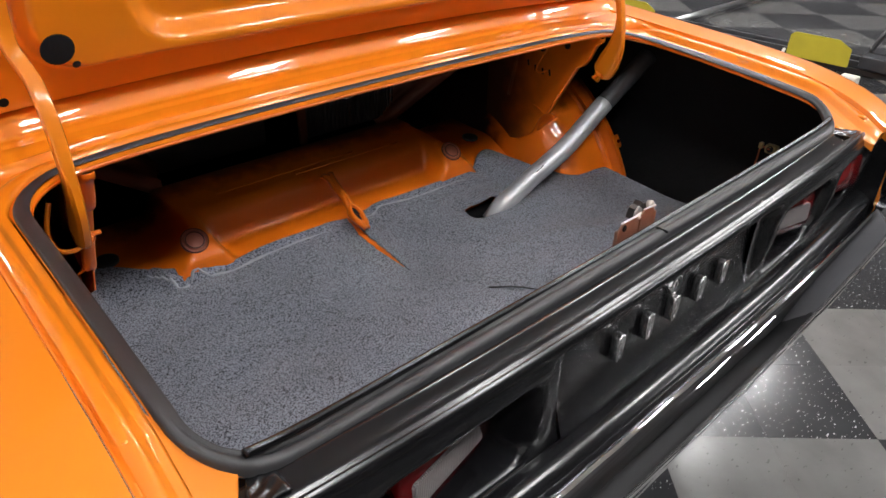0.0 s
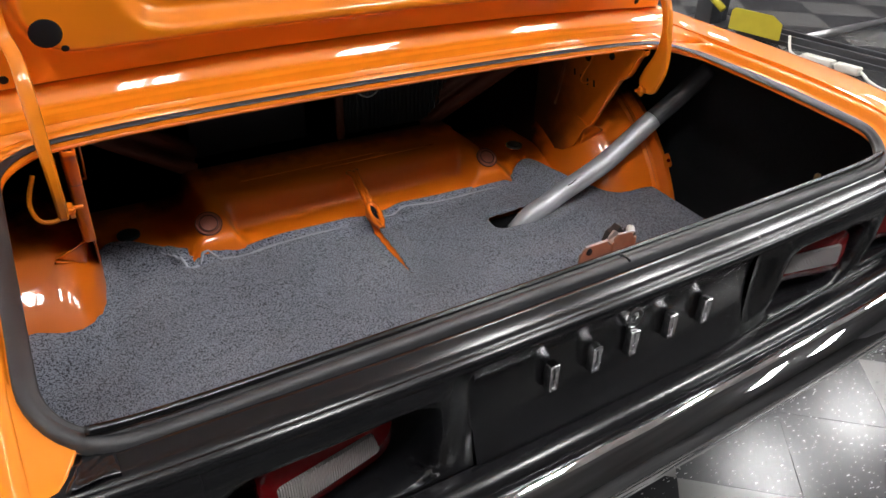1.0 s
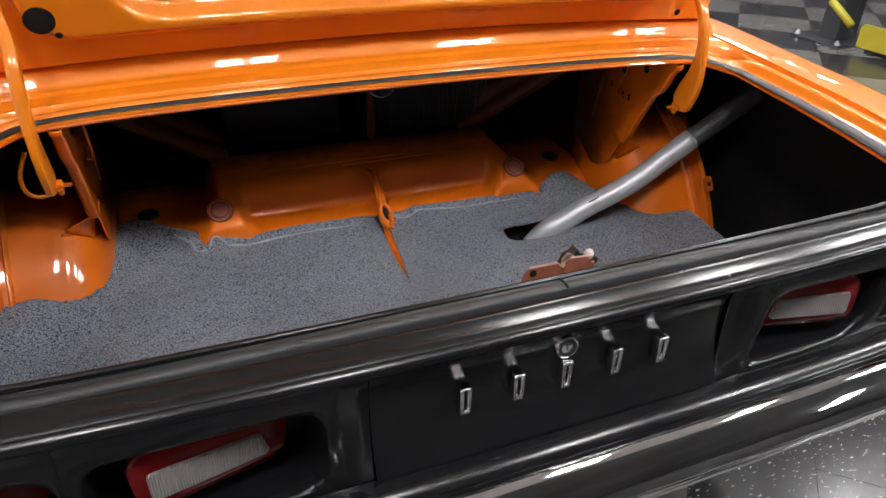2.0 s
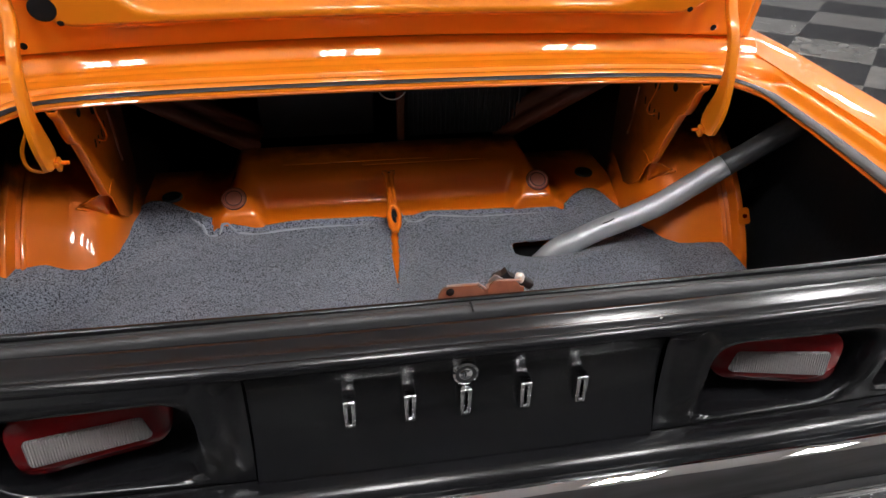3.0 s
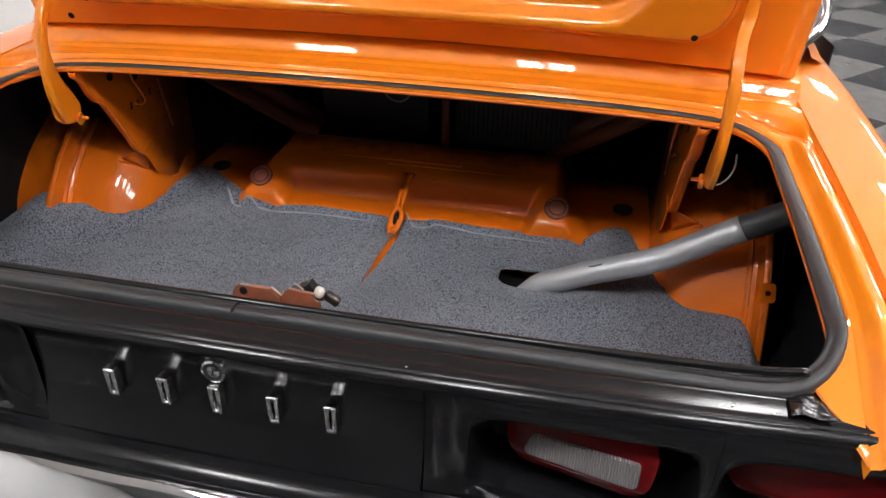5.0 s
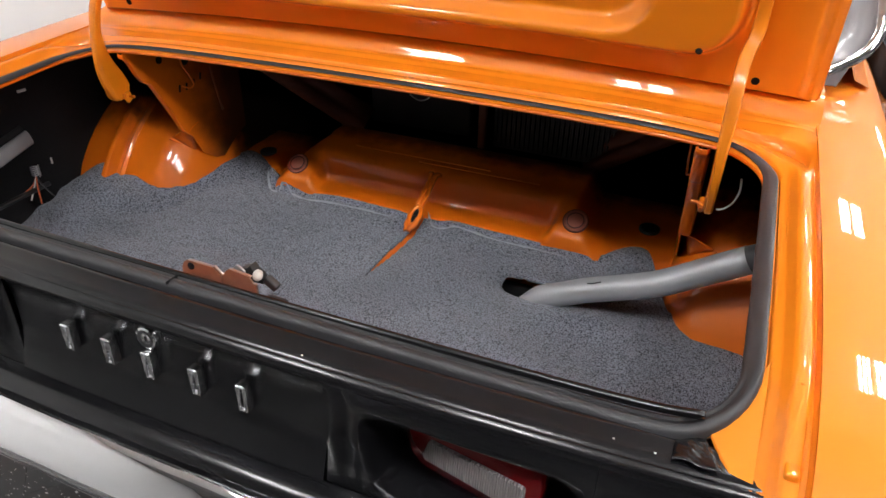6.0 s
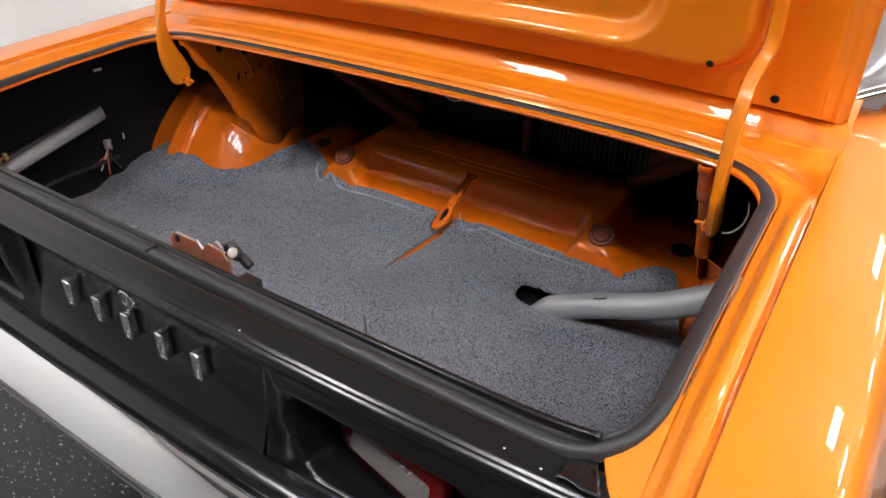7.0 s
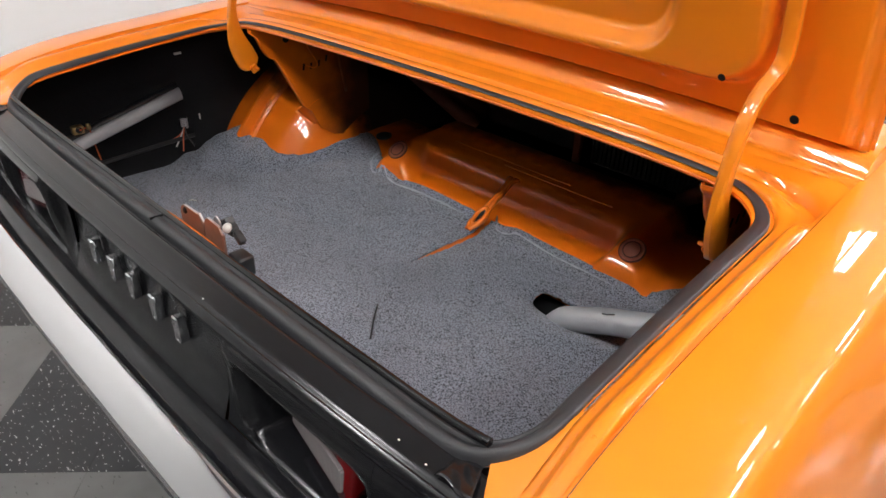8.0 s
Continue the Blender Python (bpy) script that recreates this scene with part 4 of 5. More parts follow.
part("hook_hole", lathe_mesh([(0.006, 0.0), (0.005, 0.001), (0, 0.001)], (0.0, 0.888, 0.6895), (0, -0.6, 0.8), 12), CAVITY, hold, "dark hole")

# filler pipe
pipe_path = curve_points([(0.318, 0.650, 0.555), (0.350, 0.642, 0.594), (0.392, 0.636, 0.617), (0.440, 0.633, 0.642), (0.500, 0.630, 0.667), (0.565, 0.626, 0.697), (0.625, 0.622, 0.737), (0.700, 0.617, 0.789)], 6)
pipe = part("filler_pipe", tube_mesh(pipe_path, 0.0245, 24), STEEL, car, "silver-painted fuel filler pipe")
part("filler_hose", tube_mesh(curve_points([(0.697, 0.617, 0.787), (0.74, 0.613, 0.814), (0.79, 0.606, 0.851), (0.850, 0.598, 0.894)], 6), 0.0240, 24), HOSE, car, "rubber filler hose, darkened where the pipe runs into shade")
part("pipe_scratch", tube_mesh([(0.440, 0.6156, 0.6680), (0.452, 0.6126, 0.6735), (0.464, 0.6146, 0.6789)], 0.0012, 6), BLACK_PLASTIC, pipe, "dark scratch")

# latch in the middle of the tail
def lobe(x0, x1, tops):
    n = 14
    out = [(x0, 0.845), (x1, 0.845)]
    for k in range(n + 1):
        f = 1 - k / n
        out.append((x0 + (x1 - x0) * f, along(tops, f)))
    return out


latch = part("trunk_latch", merge(prism_mesh(lobe(-0.018, 0.043, [(0, 0.884), (0.07, 0.893), (0.15, 0.897), (0.75, 0.8965), (0.88, 0.893), (1, 0.884)]), 0.003, (0, 0.098, 0), (1, 0.06, 0), (0, 0, 1), 0.0006),
                                  prism_mesh(lobe(0.048, 0.094, [(0, 0.885), (0.08, 0.894), (0.2, 0.898), (0.7, 0.895), (0.86, 0.892), (1, 0.883)]), 0.003, (0, 0.098, 0), (1, 0.06, 0), (0, 0, 1), 0.0006),
                                  box_mesh((0.11, 0.004, 0.038), (0.043, 0.102, 0.865), 0.001)), COPPER, car, "brown zinc-plated trunk latch plate with two lobes", smooth=False)
for x0, x1, z0, z1, d in ((-0.006, 0.034, 0.8968, 0.8965, 0.0035), (0.035, 0.047, 0.8965, 0.886, 0.003), (0.047, 0.058, 0.887, 0.891, 0.008), (0.058, 0.092, 0.8975, 0.8945, 0.003)):
    ob = part("plate_edge", rows_mesh([[(x0 + (x1 - x0) * f, 0.098 + x0 * 0.06 - 0.002 + d * g, z0 + (z1 - z0) * f + 0.0012) for f in (0, 0.3, 0.7, 1)] for g in (0, 0.5, 1)], thick=0.0016), ALU, latch, "bare bright top edge", smooth=False)
part("latch_pawl", prism_mesh([(0.058, 0.895), (0.066, 0.903), (0.070, 0.902), (0.078, 0.896), (0.078, 0.886), (0.058, 0.886)], 0.003, (-0.006, 0.114, -0.005), (1, 0, 0), (0, 0, 1), 0.0005), ALU, latch, "bright pawl", smooth=False)
part("latch_wedge", prism_mesh([(0.056, 0.874), (0.096, 0.874), (0.092, 0.886), (0.083, 0.891), (0.078, 0.899), (0.072, 0.893), (0.062, 0.890)], 0.014, (0, 0.130, 0), (1, 0, 0), (0, 0, 1), 0.001), BLACK_PLASTIC, latch, "black plastic lever", smooth=False)
part("latch_body", box_mesh((0.034, 0.026, 0.034), (0.106, 0.120, 0.832), 0.004), BLACK_PLASTIC, latch, "black latch solenoid")
part("latch_arm", box_mesh((0.022, 0.012, 0.012), (0.106, 0.122, 0.876), 0.003, Matrix.Rotation(radians(35), 4, "Y")), BLACK_PLASTIC, latch)
part("latch_knob", lathe_mesh([(0.0, -0.005), (0.0045, -0.004), (0.0065, 0.0), (0.0065, 0.005), (0.0045, 0.009), (0.0, 0.010)], (0.093, 0.110, 0.889), (0.3, 0.4, 0.9), 14), WHITE_PLASTIC, latch, "white plastic knob")
part("latch_hole", lathe_mesh([(0.0055, 0.0), (0.005, 0.0014), (0, 0.0014)], (-0.002, 0.0948, 0.8895), (0, -1, 0.1), 14), CAVITY, latch, "dark hole")
part("latch_base", rows_mesh([[(x, y, z - 0.006 * (abs(x - 0.04) / 0.1) ** 4) for x in np.linspace(-0.058, 0.138, 15)] for y, z in ((0.068, 0.868), (0.070, 0.880), (0.075, 0.8845), (0.082, 0.882), (0.092, 0.868), (0.094, 0.850))], thick=0.002), ORANGE_IN, latch, "orange latch support")

# things in the side pockets
RAIL_A, RAIL_B = Vector((-0.815, 0.479, 0.795)), Vector((-0.815, 0.09, 0.694))
FACE = ((-0.010, 0.0085), (-0.008, 0.0115), (-0.004, 0.0110), (0.001, 0.0060), (0.005, -0.002), (0.007, -0.010), (0.006, -0.0135), (0.002, -0.0145))
strip_ob = part("side_rail", rows_mesh([[RAIL_A.lerp(RAIL_B, t) + Vector((u, 0, v)) for u, v in FACE] for t in (0, 0.25, 0.5, 0.75, 1.0)], thick=0.002), GREY_STEEL, car, "grey pressed rail across the side pocket")
flange = part("rail_flange", rows_mesh([[RAIL_A.lerp(RAIL_B, t) + Vector((u, 0, v)) for u, v in ((-0.023, 0.0225), (-0.018, 0.0185), (-0.0095, 0.0112))] for t in (0, 0.25, 0.5, 0.75, 1.0)], thick=0.002), BLACK_PLASTIC, strip_ob, "dark perforated flange")
for k in range(30):
    p = RAIL_A.lerp(RAIL_B, 0.02 + 0.033 * k)
    part("perforation", box_mesh((0.0030, 0.0042, 0.0012), p + Vector((-0.0145, 0, 0.0166)), 0, Matrix.Rotation(radians(40), 4, "Y")), ALU, strip_ob, smooth=False)
for side in (1, -1):
    s = part("lamp_socket", merge(box_mesh((0.020, 0.027, 0.020), (side * 0.808, 0.204, 0.763), 0.003), box_mesh((0.012, 0.010, 0.015), (side * 0.802, 0.228, 0.767), 0.003)), BRASS, car, "yellowed metal lamp socket")
    part("socket_bore", lathe_mesh([(0.008, 0.0), (0.008, 0.002), (0.006, 0.002), (0.005, 0.0), (0.0, 0.0005)], (side * 0.7975, 0.204, 0.765), (-side, 0, 0.15), 14), CAVITY, s, "dark socket bore")
    part("socket_wire", tube_mesh(curve_points([(side * 0.795, 0.205, 0.765), (side * 0.81, 0.23, 0.76), (side * 0.83, 0.24, 0.72), (side * 0.84, 0.25, 0.66)], 5), 0.002, 6), WIRE_ORANGE, s)
plug = part("wire_spring", tube_mesh([(-0.842 + 0.009 * math.cos(k * 0.8), 0.486 + 0.009 * math.sin(k * 0.8), 0.690 + 0.0006 * k) for k in range(42)], 0.0014, 6), ALU, car, "small coil of bare wire")
for a, b, c, m in ((-0.012, -0.03, -0.03, WIRE_ORANGE), (0.022, -0.02, -0.055, WIRE_ORANGE), (0.004, -0.03, -0.045, WHITE_PLASTIC), (0.03, 0.01, -0.045, BLACK_PLASTIC)):
    part("loose_wire", tube_mesh(curve_points([(-0.842, 0.484, 0.690), (-0.840 + a * 0.3, 0.480 + b * 0.3, 0.672), (-0.836 + a, 0.478 + b, 0.690 + c)], 6), 0.002, 6), m, plug, "loose coloured wire")
part("side_cable", tube_mesh(curve_points([(-0.835, 0.505, 0.664), (-0.838, 0.42, 0.660), (-0.838, 0.25, 0.652), (-0.83, 0.12, 0.648)], 8), 0.006, 8), BLACK_PLASTIC, car, "black cable in the side pocket")
part("side_clip", box_mesh((0.004, 0.020, 0.006), (-0.800, 0.483, 0.902), 0.001), WHITE_PLASTIC, car, "small white clip")
part("side_tag", box_mesh((0.003, 0.004, 0.016), (-0.845, 0.535, 0.709), 0.001), WHITE_PLASTIC, car, "tiny white tag")


# ---- carpet ----
EDGE = [(-0.90, 0.70), (-0.80, 0.705), (-0.70, 0.712), (-0.64, 0.755), (-0.61, 0.84), (-0.575, 0.900), (-0.53, 0.902), (-0.49, 0.885), (-0.45, 0.860), (-0.41, 0.835), (-0.36, 0.813), (-0.30, 0.812), (-0.24, 0.816), (-0.04, 0.816), (0.0, 0.806), (0.04, 0.818), (0.25, 0.815), (0.38, 0.808), (0.42, 0.818),
        (0.46, 0.85), (0.50, 0.865), (0.545, 0.855), (0.565, 0.72), (0.60, 0.675), (0.66, 0.652), (0.765, 0.645)]


WHEEL_FOOT = [(-0.80, 0.62), (-0.75, 0.63), (-0.69, 0.647), (-0.64, 0.672), (-0.61, 0.715), (-0.59, 0.775), (-0.575, 0.84), (-0.54, 0.90)]


PANEL_AT = {k: sorted(beam_section(k / 100)) for k in range(-64, -24)}


def carpet_z(x, y):
    z = 0.588 + 0.012 * step(y, 0.5, 0.8)
    z += 0.006 * math.sin(4.3 * x + 1.0) * math.sin(5.1 * y + 0.4)
    z += 0.003 * math.exp(-((x + 0.55) / 0.07) ** 2 - ((y - 0.86) / 0.09) ** 2)
    z += 0.020 * math.exp(-((x - 0.50) / 0.06) ** 2 - ((y - 0.82) / 0.10) ** 2)
    z += 0.018 * math.exp(-((x - 0.44) / 0.10) ** 2 - ((y - 0.595 - 0.15 * (x - 0.44)) / 0.035) ** 2)
    z += 0.007 * math.exp(-((y - 0.47 + 0.35 * (x - 0.3)) / 0.03) ** 2) * step(x, 0.05, 0.25) - 0.004 * math.exp(-((y - 0.52 - 0.2 * (x + 0.4)) / 0.035) ** 2) * step(-x, 0.1, 0.35)
    z += 0.058 * math.exp(-((x + 0.80) / 0.07) ** 2 - ((y - 0.62) / 0.14) ** 2)
    z -= 0.020 * math.exp(-((x - 0.30) / 0.05) ** 2 - ((y - 0.66) / 0.03) ** 2)
    z += 0.004 * math.sin(13 * x + 7 * y) * step(y, 0.2, 0.5)
    z += 0.0022 * math.sin(24 * x + 6 * y) * math.sin(17 * y + 3 * x + 2) * step(y, 0.09, 0.2)
    z += 0.004 * math.exp(-((x + 0.47 - 0.25 * (y - 0.3)) / 0.022) ** 2) * (1 - step(y, 0.35, 0.55))
    z -= 0.10 * step(x, 0.735, 0.79) * 0.6
    # it bunches up against the wheelhouse
    foot = along(WHEEL_FOOT, x)
    z += 0.040 * step(y, foot - 0.13, foot + 0.01) * (1 - step(x, -0.585, -0.53)) * (1 - 0.6 * step(-x, 0.70, 0.76))
    # the front edge rides up the cross panel and puckers in two places
    mid = 1 - step(abs(x), 0.40, 0.44)
    near = step(y, 0.765, 0.795) * mid
    z += (0.605 + 0.0015 * math.sin(23 * x) + 0.95 * max(0.0, min(y, 0.824) - 0.805) - z) * near
    z += 0.4 * max(0.0, min(y, 0.84) - 0.815) * (1 - mid) * step(x, -0.6, 0.0) * (1 - step(abs(x), 0.50, 0.56))
    for fold, wide in ((0.575, 0.020), (0.505, 0.028)):
        z += 0.010 * math.exp(-((y - fold - 0.15 * (x + 0.75)) / wide) ** 2) * step(-x, 0.60, 0.70)
    if -0.60 < x < -0.28 and y > 0.78:
        # lies over the low end of the cross panel and laps against its boss
        under = max(along(PANEL_AT[round((x + d) * 100)], y) for d in (-0.02, -0.01, 0.0, 0.01, 0.02)) + 0.009
        most = 0.606 + 0.022 * step(-x, 0.29, 0.37) + 0.05 * step(-x, 0.43, 0.49)
        z += max(0.0, min(under, most) - z) * step(x, -0.60, -0.56)
    for cx in (-0.412, 0.050):
        z -= 0.008 * math.exp(-((x - cx) / 0.022) ** 2 - ((y - 0.815) / 0.018) ** 2)
    return z


SLOT = (0.318, 0.672)


def slot(p):
    """Below 1 inside the rounded slot where the pipe passes the carpet."""
    return ((p[0] - SLOT[0]) / 0.060) ** 4 + ((p[1] - SLOT[1]) / 0.0245) ** 4


def carpet_mesh():
    xs = np.concatenate([np.linspace(-0.90, -0.05, 110), np.linspace(-0.045, 0.045, 31), np.linspace(0.05, 0.775, 95)])
    n = 100
    bm = bmesh.new()
    grid = []
    for x in xs:
        y1 = sum(along(EDGE, x + d) for d in (-0.024, -0.012, 0.0, 0.012, 0.024)) / 5 + 0.0014 * math.sin(31 * x) * step(abs(x), 0.40, 0.46)
        col = []
        for k in range(n + 1):
            y = 0.085 + (y1 - 0.085) * (k / n)
            curl = 0.003 * step(y1 - y, 0.016, 0.0)
            col.append(bm.verts.new((x, y, carpet_z(x, y) + curl)))
        grid.append(col)
    for i in range(len(xs) - 1):
        for k in range(n):
            quad = (grid[i][k], grid[i + 1][k], grid[i + 1][k + 1], grid[i][k + 1])
            c = (grid[i][k].co + grid[i + 1][k + 1].co) / 2
            if all(slot(v.co) < 1 for v in quad):
                continue
            mid = -0.020 + (c.y - 0.545) * 0.08
            if 0.545 < c.y < 0.83 and abs(c.x - mid) < 0.0085 * step(c.y, 0.530, 0.70):
                continue
            bm.faces.new((grid[i][k], grid[i + 1][k], grid[i + 1][k + 1], grid[i][k + 1]))
    for v in bm.verts:
        if v.link_faces and slot(v.co) < 1:
            f = slot(v.co) ** -0.25
            v.co.x, v.co.y = SLOT[0] + (v.co.x - SLOT[0]) * f, SLOT[1] + (v.co.y - SLOT[1]) * f
    loose = [v for v in bm.verts if not v.link_faces]
    bmesh.ops.delete(bm, geom=loose, context="VERTS")
    bm.normal_update()
    bmesh.ops.solidify(bm, geom=bm.faces[:], thickness=0.007)
    return bm


carpet = part("trunk_carpet", carpet_mesh(), CARPET)
tagged(carpet, "charcoal looped trunk carpet with a slit, laid over the trunk floor", "carpet")
part("slit_metal", rows_mesh([[(-0.020 + (y - 0.545) * 0.08 + w, y, carpet_z(-0.02, y) - 0.004) for w in (-0.012, 0, 0.012)] for y in np.linspace(0.55, 0.80, 8)], thick=0.002), ORANGE_IN, car, "orange floor metal under the carpet's slit")
part("pipe_well", rows_mesh([[(0.318 + u * 0.085, 0.672 + v * 0.06, 0.5525) for u in (-1, 0, 1)] for v in (-1, 0, 1)], thick=0.002), CAVITY, car, "black well below the filler pipe")
PUCKER = [(-0.464, 0.855), (-0.450, 0.836), (-0.430, 0.810), (-0.414, 0.800), (-0.399, 0.805), (-0.385, 0.811), (-0.364, 0.807), (-0.315, 0.792), (-0.25, 0.797), (-0.16, 0.801), (-0.09, 0.802), (-0.034, 0.803)]
PUCKER_R = [(0.014, 0.826), (0.024, 0.813), (0.037, 0.802), (0.056, 0.798), (0.072, 0.804), (0.088, 0.810), (0.13, 0.808), (0.20, 0.803), (0.28, 0.798), (0.36, 0.793)]
for line in (PUCKER, PUCKER_R):
    pts = [(x, y, carpet_z(x, y) - 0.0003) for x, y, _ in curve_points([(x, y, 0) for x, y in line], 6)]
    n = len(pts) - 1
    ends = [0.0008 + (0.0022 + 0.0008 * math.sin(0.7 * i)) * step(i, 0, 6) * step(n - i, 0, 12) for i in range(n + 1)]
    part("edge_fold", tube_mesh(pts, 0.003, 8, radii=ends), LIT_PILE, carpet, "puckered fold along the carpet's front edge, caught light painted pale")
part("straw", tube_mesh([(-0.617, 0.364, carpet_z(-0.617, 0.364) + 0.002), (-0.611, 0.369, carpet_z(-0.611, 0.369) + 0.004), (-0.603, 0.377, carpet_z(-0.603, 0.377) + 0.002)], 0.0012, 6), WHITE_PLASTIC, carpet, "tiny pale straw")
part("loose_hair", tube_mesh(curve_points([(0.136, 0.332, carpet_z(0.136, 0.332) + 0.001), (0.102, 0.369, carpet_z(0.102, 0.369) + 0.006), (0.061, 0.413, carpet_z(0.061, 0.413) + 0.001)], 6), 0.0017, 6), BLACK_PLASTIC, carpet, "dark crack line in the pile")


# ---- the rest of the car ----
def roof_z(x, y):
    z = along([(0.79, 1.052), (1.0, 1.16), (1.3, 1.27), (1.6, 1.335), (2.0, 1.365), (2.6, 1.355), (2.9, 1.30), (3.3, 1.10), (3.5, 1.02)], y)
    return z - 0.04 * (x / 0.7) ** 2


def greenhouse(y0, y1, n, hw):
    rows = []
    for y in np.linspace(y0, y1, n):
        lift = step(roof_z(0, y), 1.04, 1.36)
        w = hw * (1 - 0.22 * lift)
        rows.append([(x * w, y + 0.05 * x * x * step(1.2, y, y + 0.5), roof_z(x * w, y)) for x in np.linspace(-1, 1, 21)])
    return rows_mesh(rows)


part("roof", greenhouse(1.50, 2.70, 12, 0.84), ORANGE, car, "orange roof")
glass_rows = []
for i in range(14):
    f = i / 13
    hw = 0.83 - 0.03 * f - 0.06 * (1 - step(f, 0.0, 0.18))
    glass_rows.append([(x * hw, 0.785 + 0.72 * f + 0.03 * (x ** 6) * (1 - f), 1.052 + 0.295 * math.sin(f * 1.45) - 0.012 * x * x) for x in np.linspace(-1, 1, 25)])
window = part("rear_window", rows_mesh(glass_rows, thick=0.004), GLASS, car, "tinted rear window")
trim = [Vector(p) for p in glass_rows[0]]
left_edge = [Vector(r[0]) for r in glass_rows]
right_edge = [Vector(r[-1]) for r in glass_rows]
part("window_trim", tube_mesh(curve_points(list(reversed(left_edge[1:])) + trim[1:-1] + right_edge[1:], 3), 0.010, 10), CHROME, window, "chrome rear window trim")
part("windscreen", greenhouse(2.71, 3.48, 8, 0.84), GLASS, car, "tinted windscreen")
for side in (1, -1):
    rows = []
    for y in np.linspace(1.62, 3.45, 18):
        lift = step(roof_z(0, y), 1.04, 1.36)
        w = 0.84 * (1 - 0.22 * lift)
        rows.append([(side * 0.80, y, shoulder(y)), (side * (0.80 + w) / 2 * 1.0, y, (shoulder(y) + roof_z(w, y)) / 2), (side * w, y, max(roof_z(w, y), shoulder(y)))])
    part("side_glass", rows_mesh(rows), GLASS, car, "dark side window")
    cp = []
    for y, z0, z1 in ((0.86, 1.03, 1.05), (1.05, 1.03, 1.16), (1.3, 1.03, 1.26), (1.6, 1.03, 1.31)):
        cp.append([(side * 0.825, y, z0), (side * 0.80, y, (z0 + z1) / 2), (side * (0.795 - 0.10 * (z1 - 1.05) / 0.26), y, z1)])
    part("roof_pillar", rows_mesh(cp), ORANGE, car, "orange roof pillar")
part("hood", rows_mesh([[(x, y, along([(3.4, 1.0), (3.6, 0.98), (4.4, 0.93), (4.72, 0.85)], y) - 0.03 * (x / 0.74) ** 2) for x in np.linspace(-0.75, 0.75, 11)] for y in np.linspace(3.4, 4.72, 10)]), ORANGE, car, "orange hood")
part("front_face", rows_mesh([[(x, 4.72 - 0.06 * (x / 0.9) ** 2, z) for x in np.linspace(-0.9, 0.9, 11)] for z in (0.32, 0.5, 0.7, 0.86)]), BLACK, car, "black grille")
part("underside", rows_mesh([[(x, y, 0.30) for x in np.linspace(-0.88, 0.88, 5)] for y in np.linspace(0.36, 4.7, 8)], thick=0.01), CAVITY, car, "dark underbody")
part("valance", rows_mesh([[(x, y, z) for x in np.linspace(-0.88, 0.88, 15)] for y, z in ((-0.040, 0.61), (-0.012, 0.56), (0.06, 0.50), (0.20, 0.41), (0.37, 0.305))]), BLACK, car, "black rear valance")
for side in (1, -1):
    for y in (1.08, 3.87):
        w = part("wheel", lathe_mesh([(0.20, -0.10), (0.30, -0.105), (0.33, -0.09), (0.335, 0.0), (0.33, 0.09), (0.30, 0.105), (0.20, 0.10)], (side * 0.79, y, 0.336), (side, 0, 0), 36), TYRE, car, "black tyre")
        part("rim", lathe_mesh([(0.20, 0.10), (0.195, 0.085), (0.17, 0.06), (0.08, 0.05), (0.05, 0.075), (0, 0.08)], (side * 0.79, y, 0.336), (side, 0, 0), 30), CHROME, w, "chrome wheel rim")

# ---- hall ----
X0, X1, Y0, Y1, TOP = -2.70, 10.0, -6.0, 9.5, 3.55
floor = tagged(part("floor", box_mesh((X1 - X0 + 0.4, Y1 - Y0 + 0.4, 0.2), ((X0 + X1) / 2, (Y0 + Y1) / 2, -0.1055), 0), LIFT, smooth=False), "charcoal and grey checkered vinyl tile floor, waxed", "floor", kind="structure")
for name, size, centre_at, m, label in (("wall_west", (0.2, Y1 - Y0, TOP), (X0 - 0.1, (Y0 + Y1) / 2, TOP / 2), WALL, "plain white painted wall"), ("wall_east", (0.2, Y1 - Y0, TOP), (X1 + 0.1, (Y0 + Y1) / 2, TOP / 2), WALL_DARK, "plain grey wall"),
                                        ("wall_north", (X1 - X0, 0.2, TOP), ((X0 + X1) / 2, Y1 + 0.1, TOP / 2), WALL_DARK, "plain grey wall"), ("wall_south", (X1 - X0, 0.2, TOP), ((X0 + X1) / 2, Y0 - 0.1, TOP / 2), WALL_SOUTH, "plain grey painted wall")):
    tagged(part(name, box_mesh(size, centre_at, 0), m, smooth=False), label, "wall", kind="structure")
BAY = -2.1
for name, y0, y1, m, label in (("ceiling", BAY, Y1 + 0.2, CEILING, "plain white ceiling with lamp rows"), ("ceiling_bay", Y0 - 0.2, BAY, CEILING_DARK, "dark grey ceiling of the bay behind the car")):
    tagged(part(name, box_mesh((X1 - X0 + 0.4, y1 - y0, 0.2), ((X0 + X1) / 2, (y0 + y1) / 2, TOP + 0.1), 0), m, smooth=False), label, "ceiling", kind="structure")


def strip_light():
    e = thing("ceiling_light", (0, 0, 0), "white ceiling light with two rows of three short glowing tubes", "ceiling light", "ceiling lights")
    part("housing", box_mesh((0.42, 0.62, 0.05), (0, 0, -0.025), 0.006), WALL, e, smooth=False)
    for group in (-0.10, 0.10):
        for x in (-0.053, 0.0, 0.053):
            part("tube", tube_mesh([(group + x, -0.26, -0.058), (group + x, 0.26, -0.058)], 0.015, 10), TUBE, e, "glowing white tube")
    return e


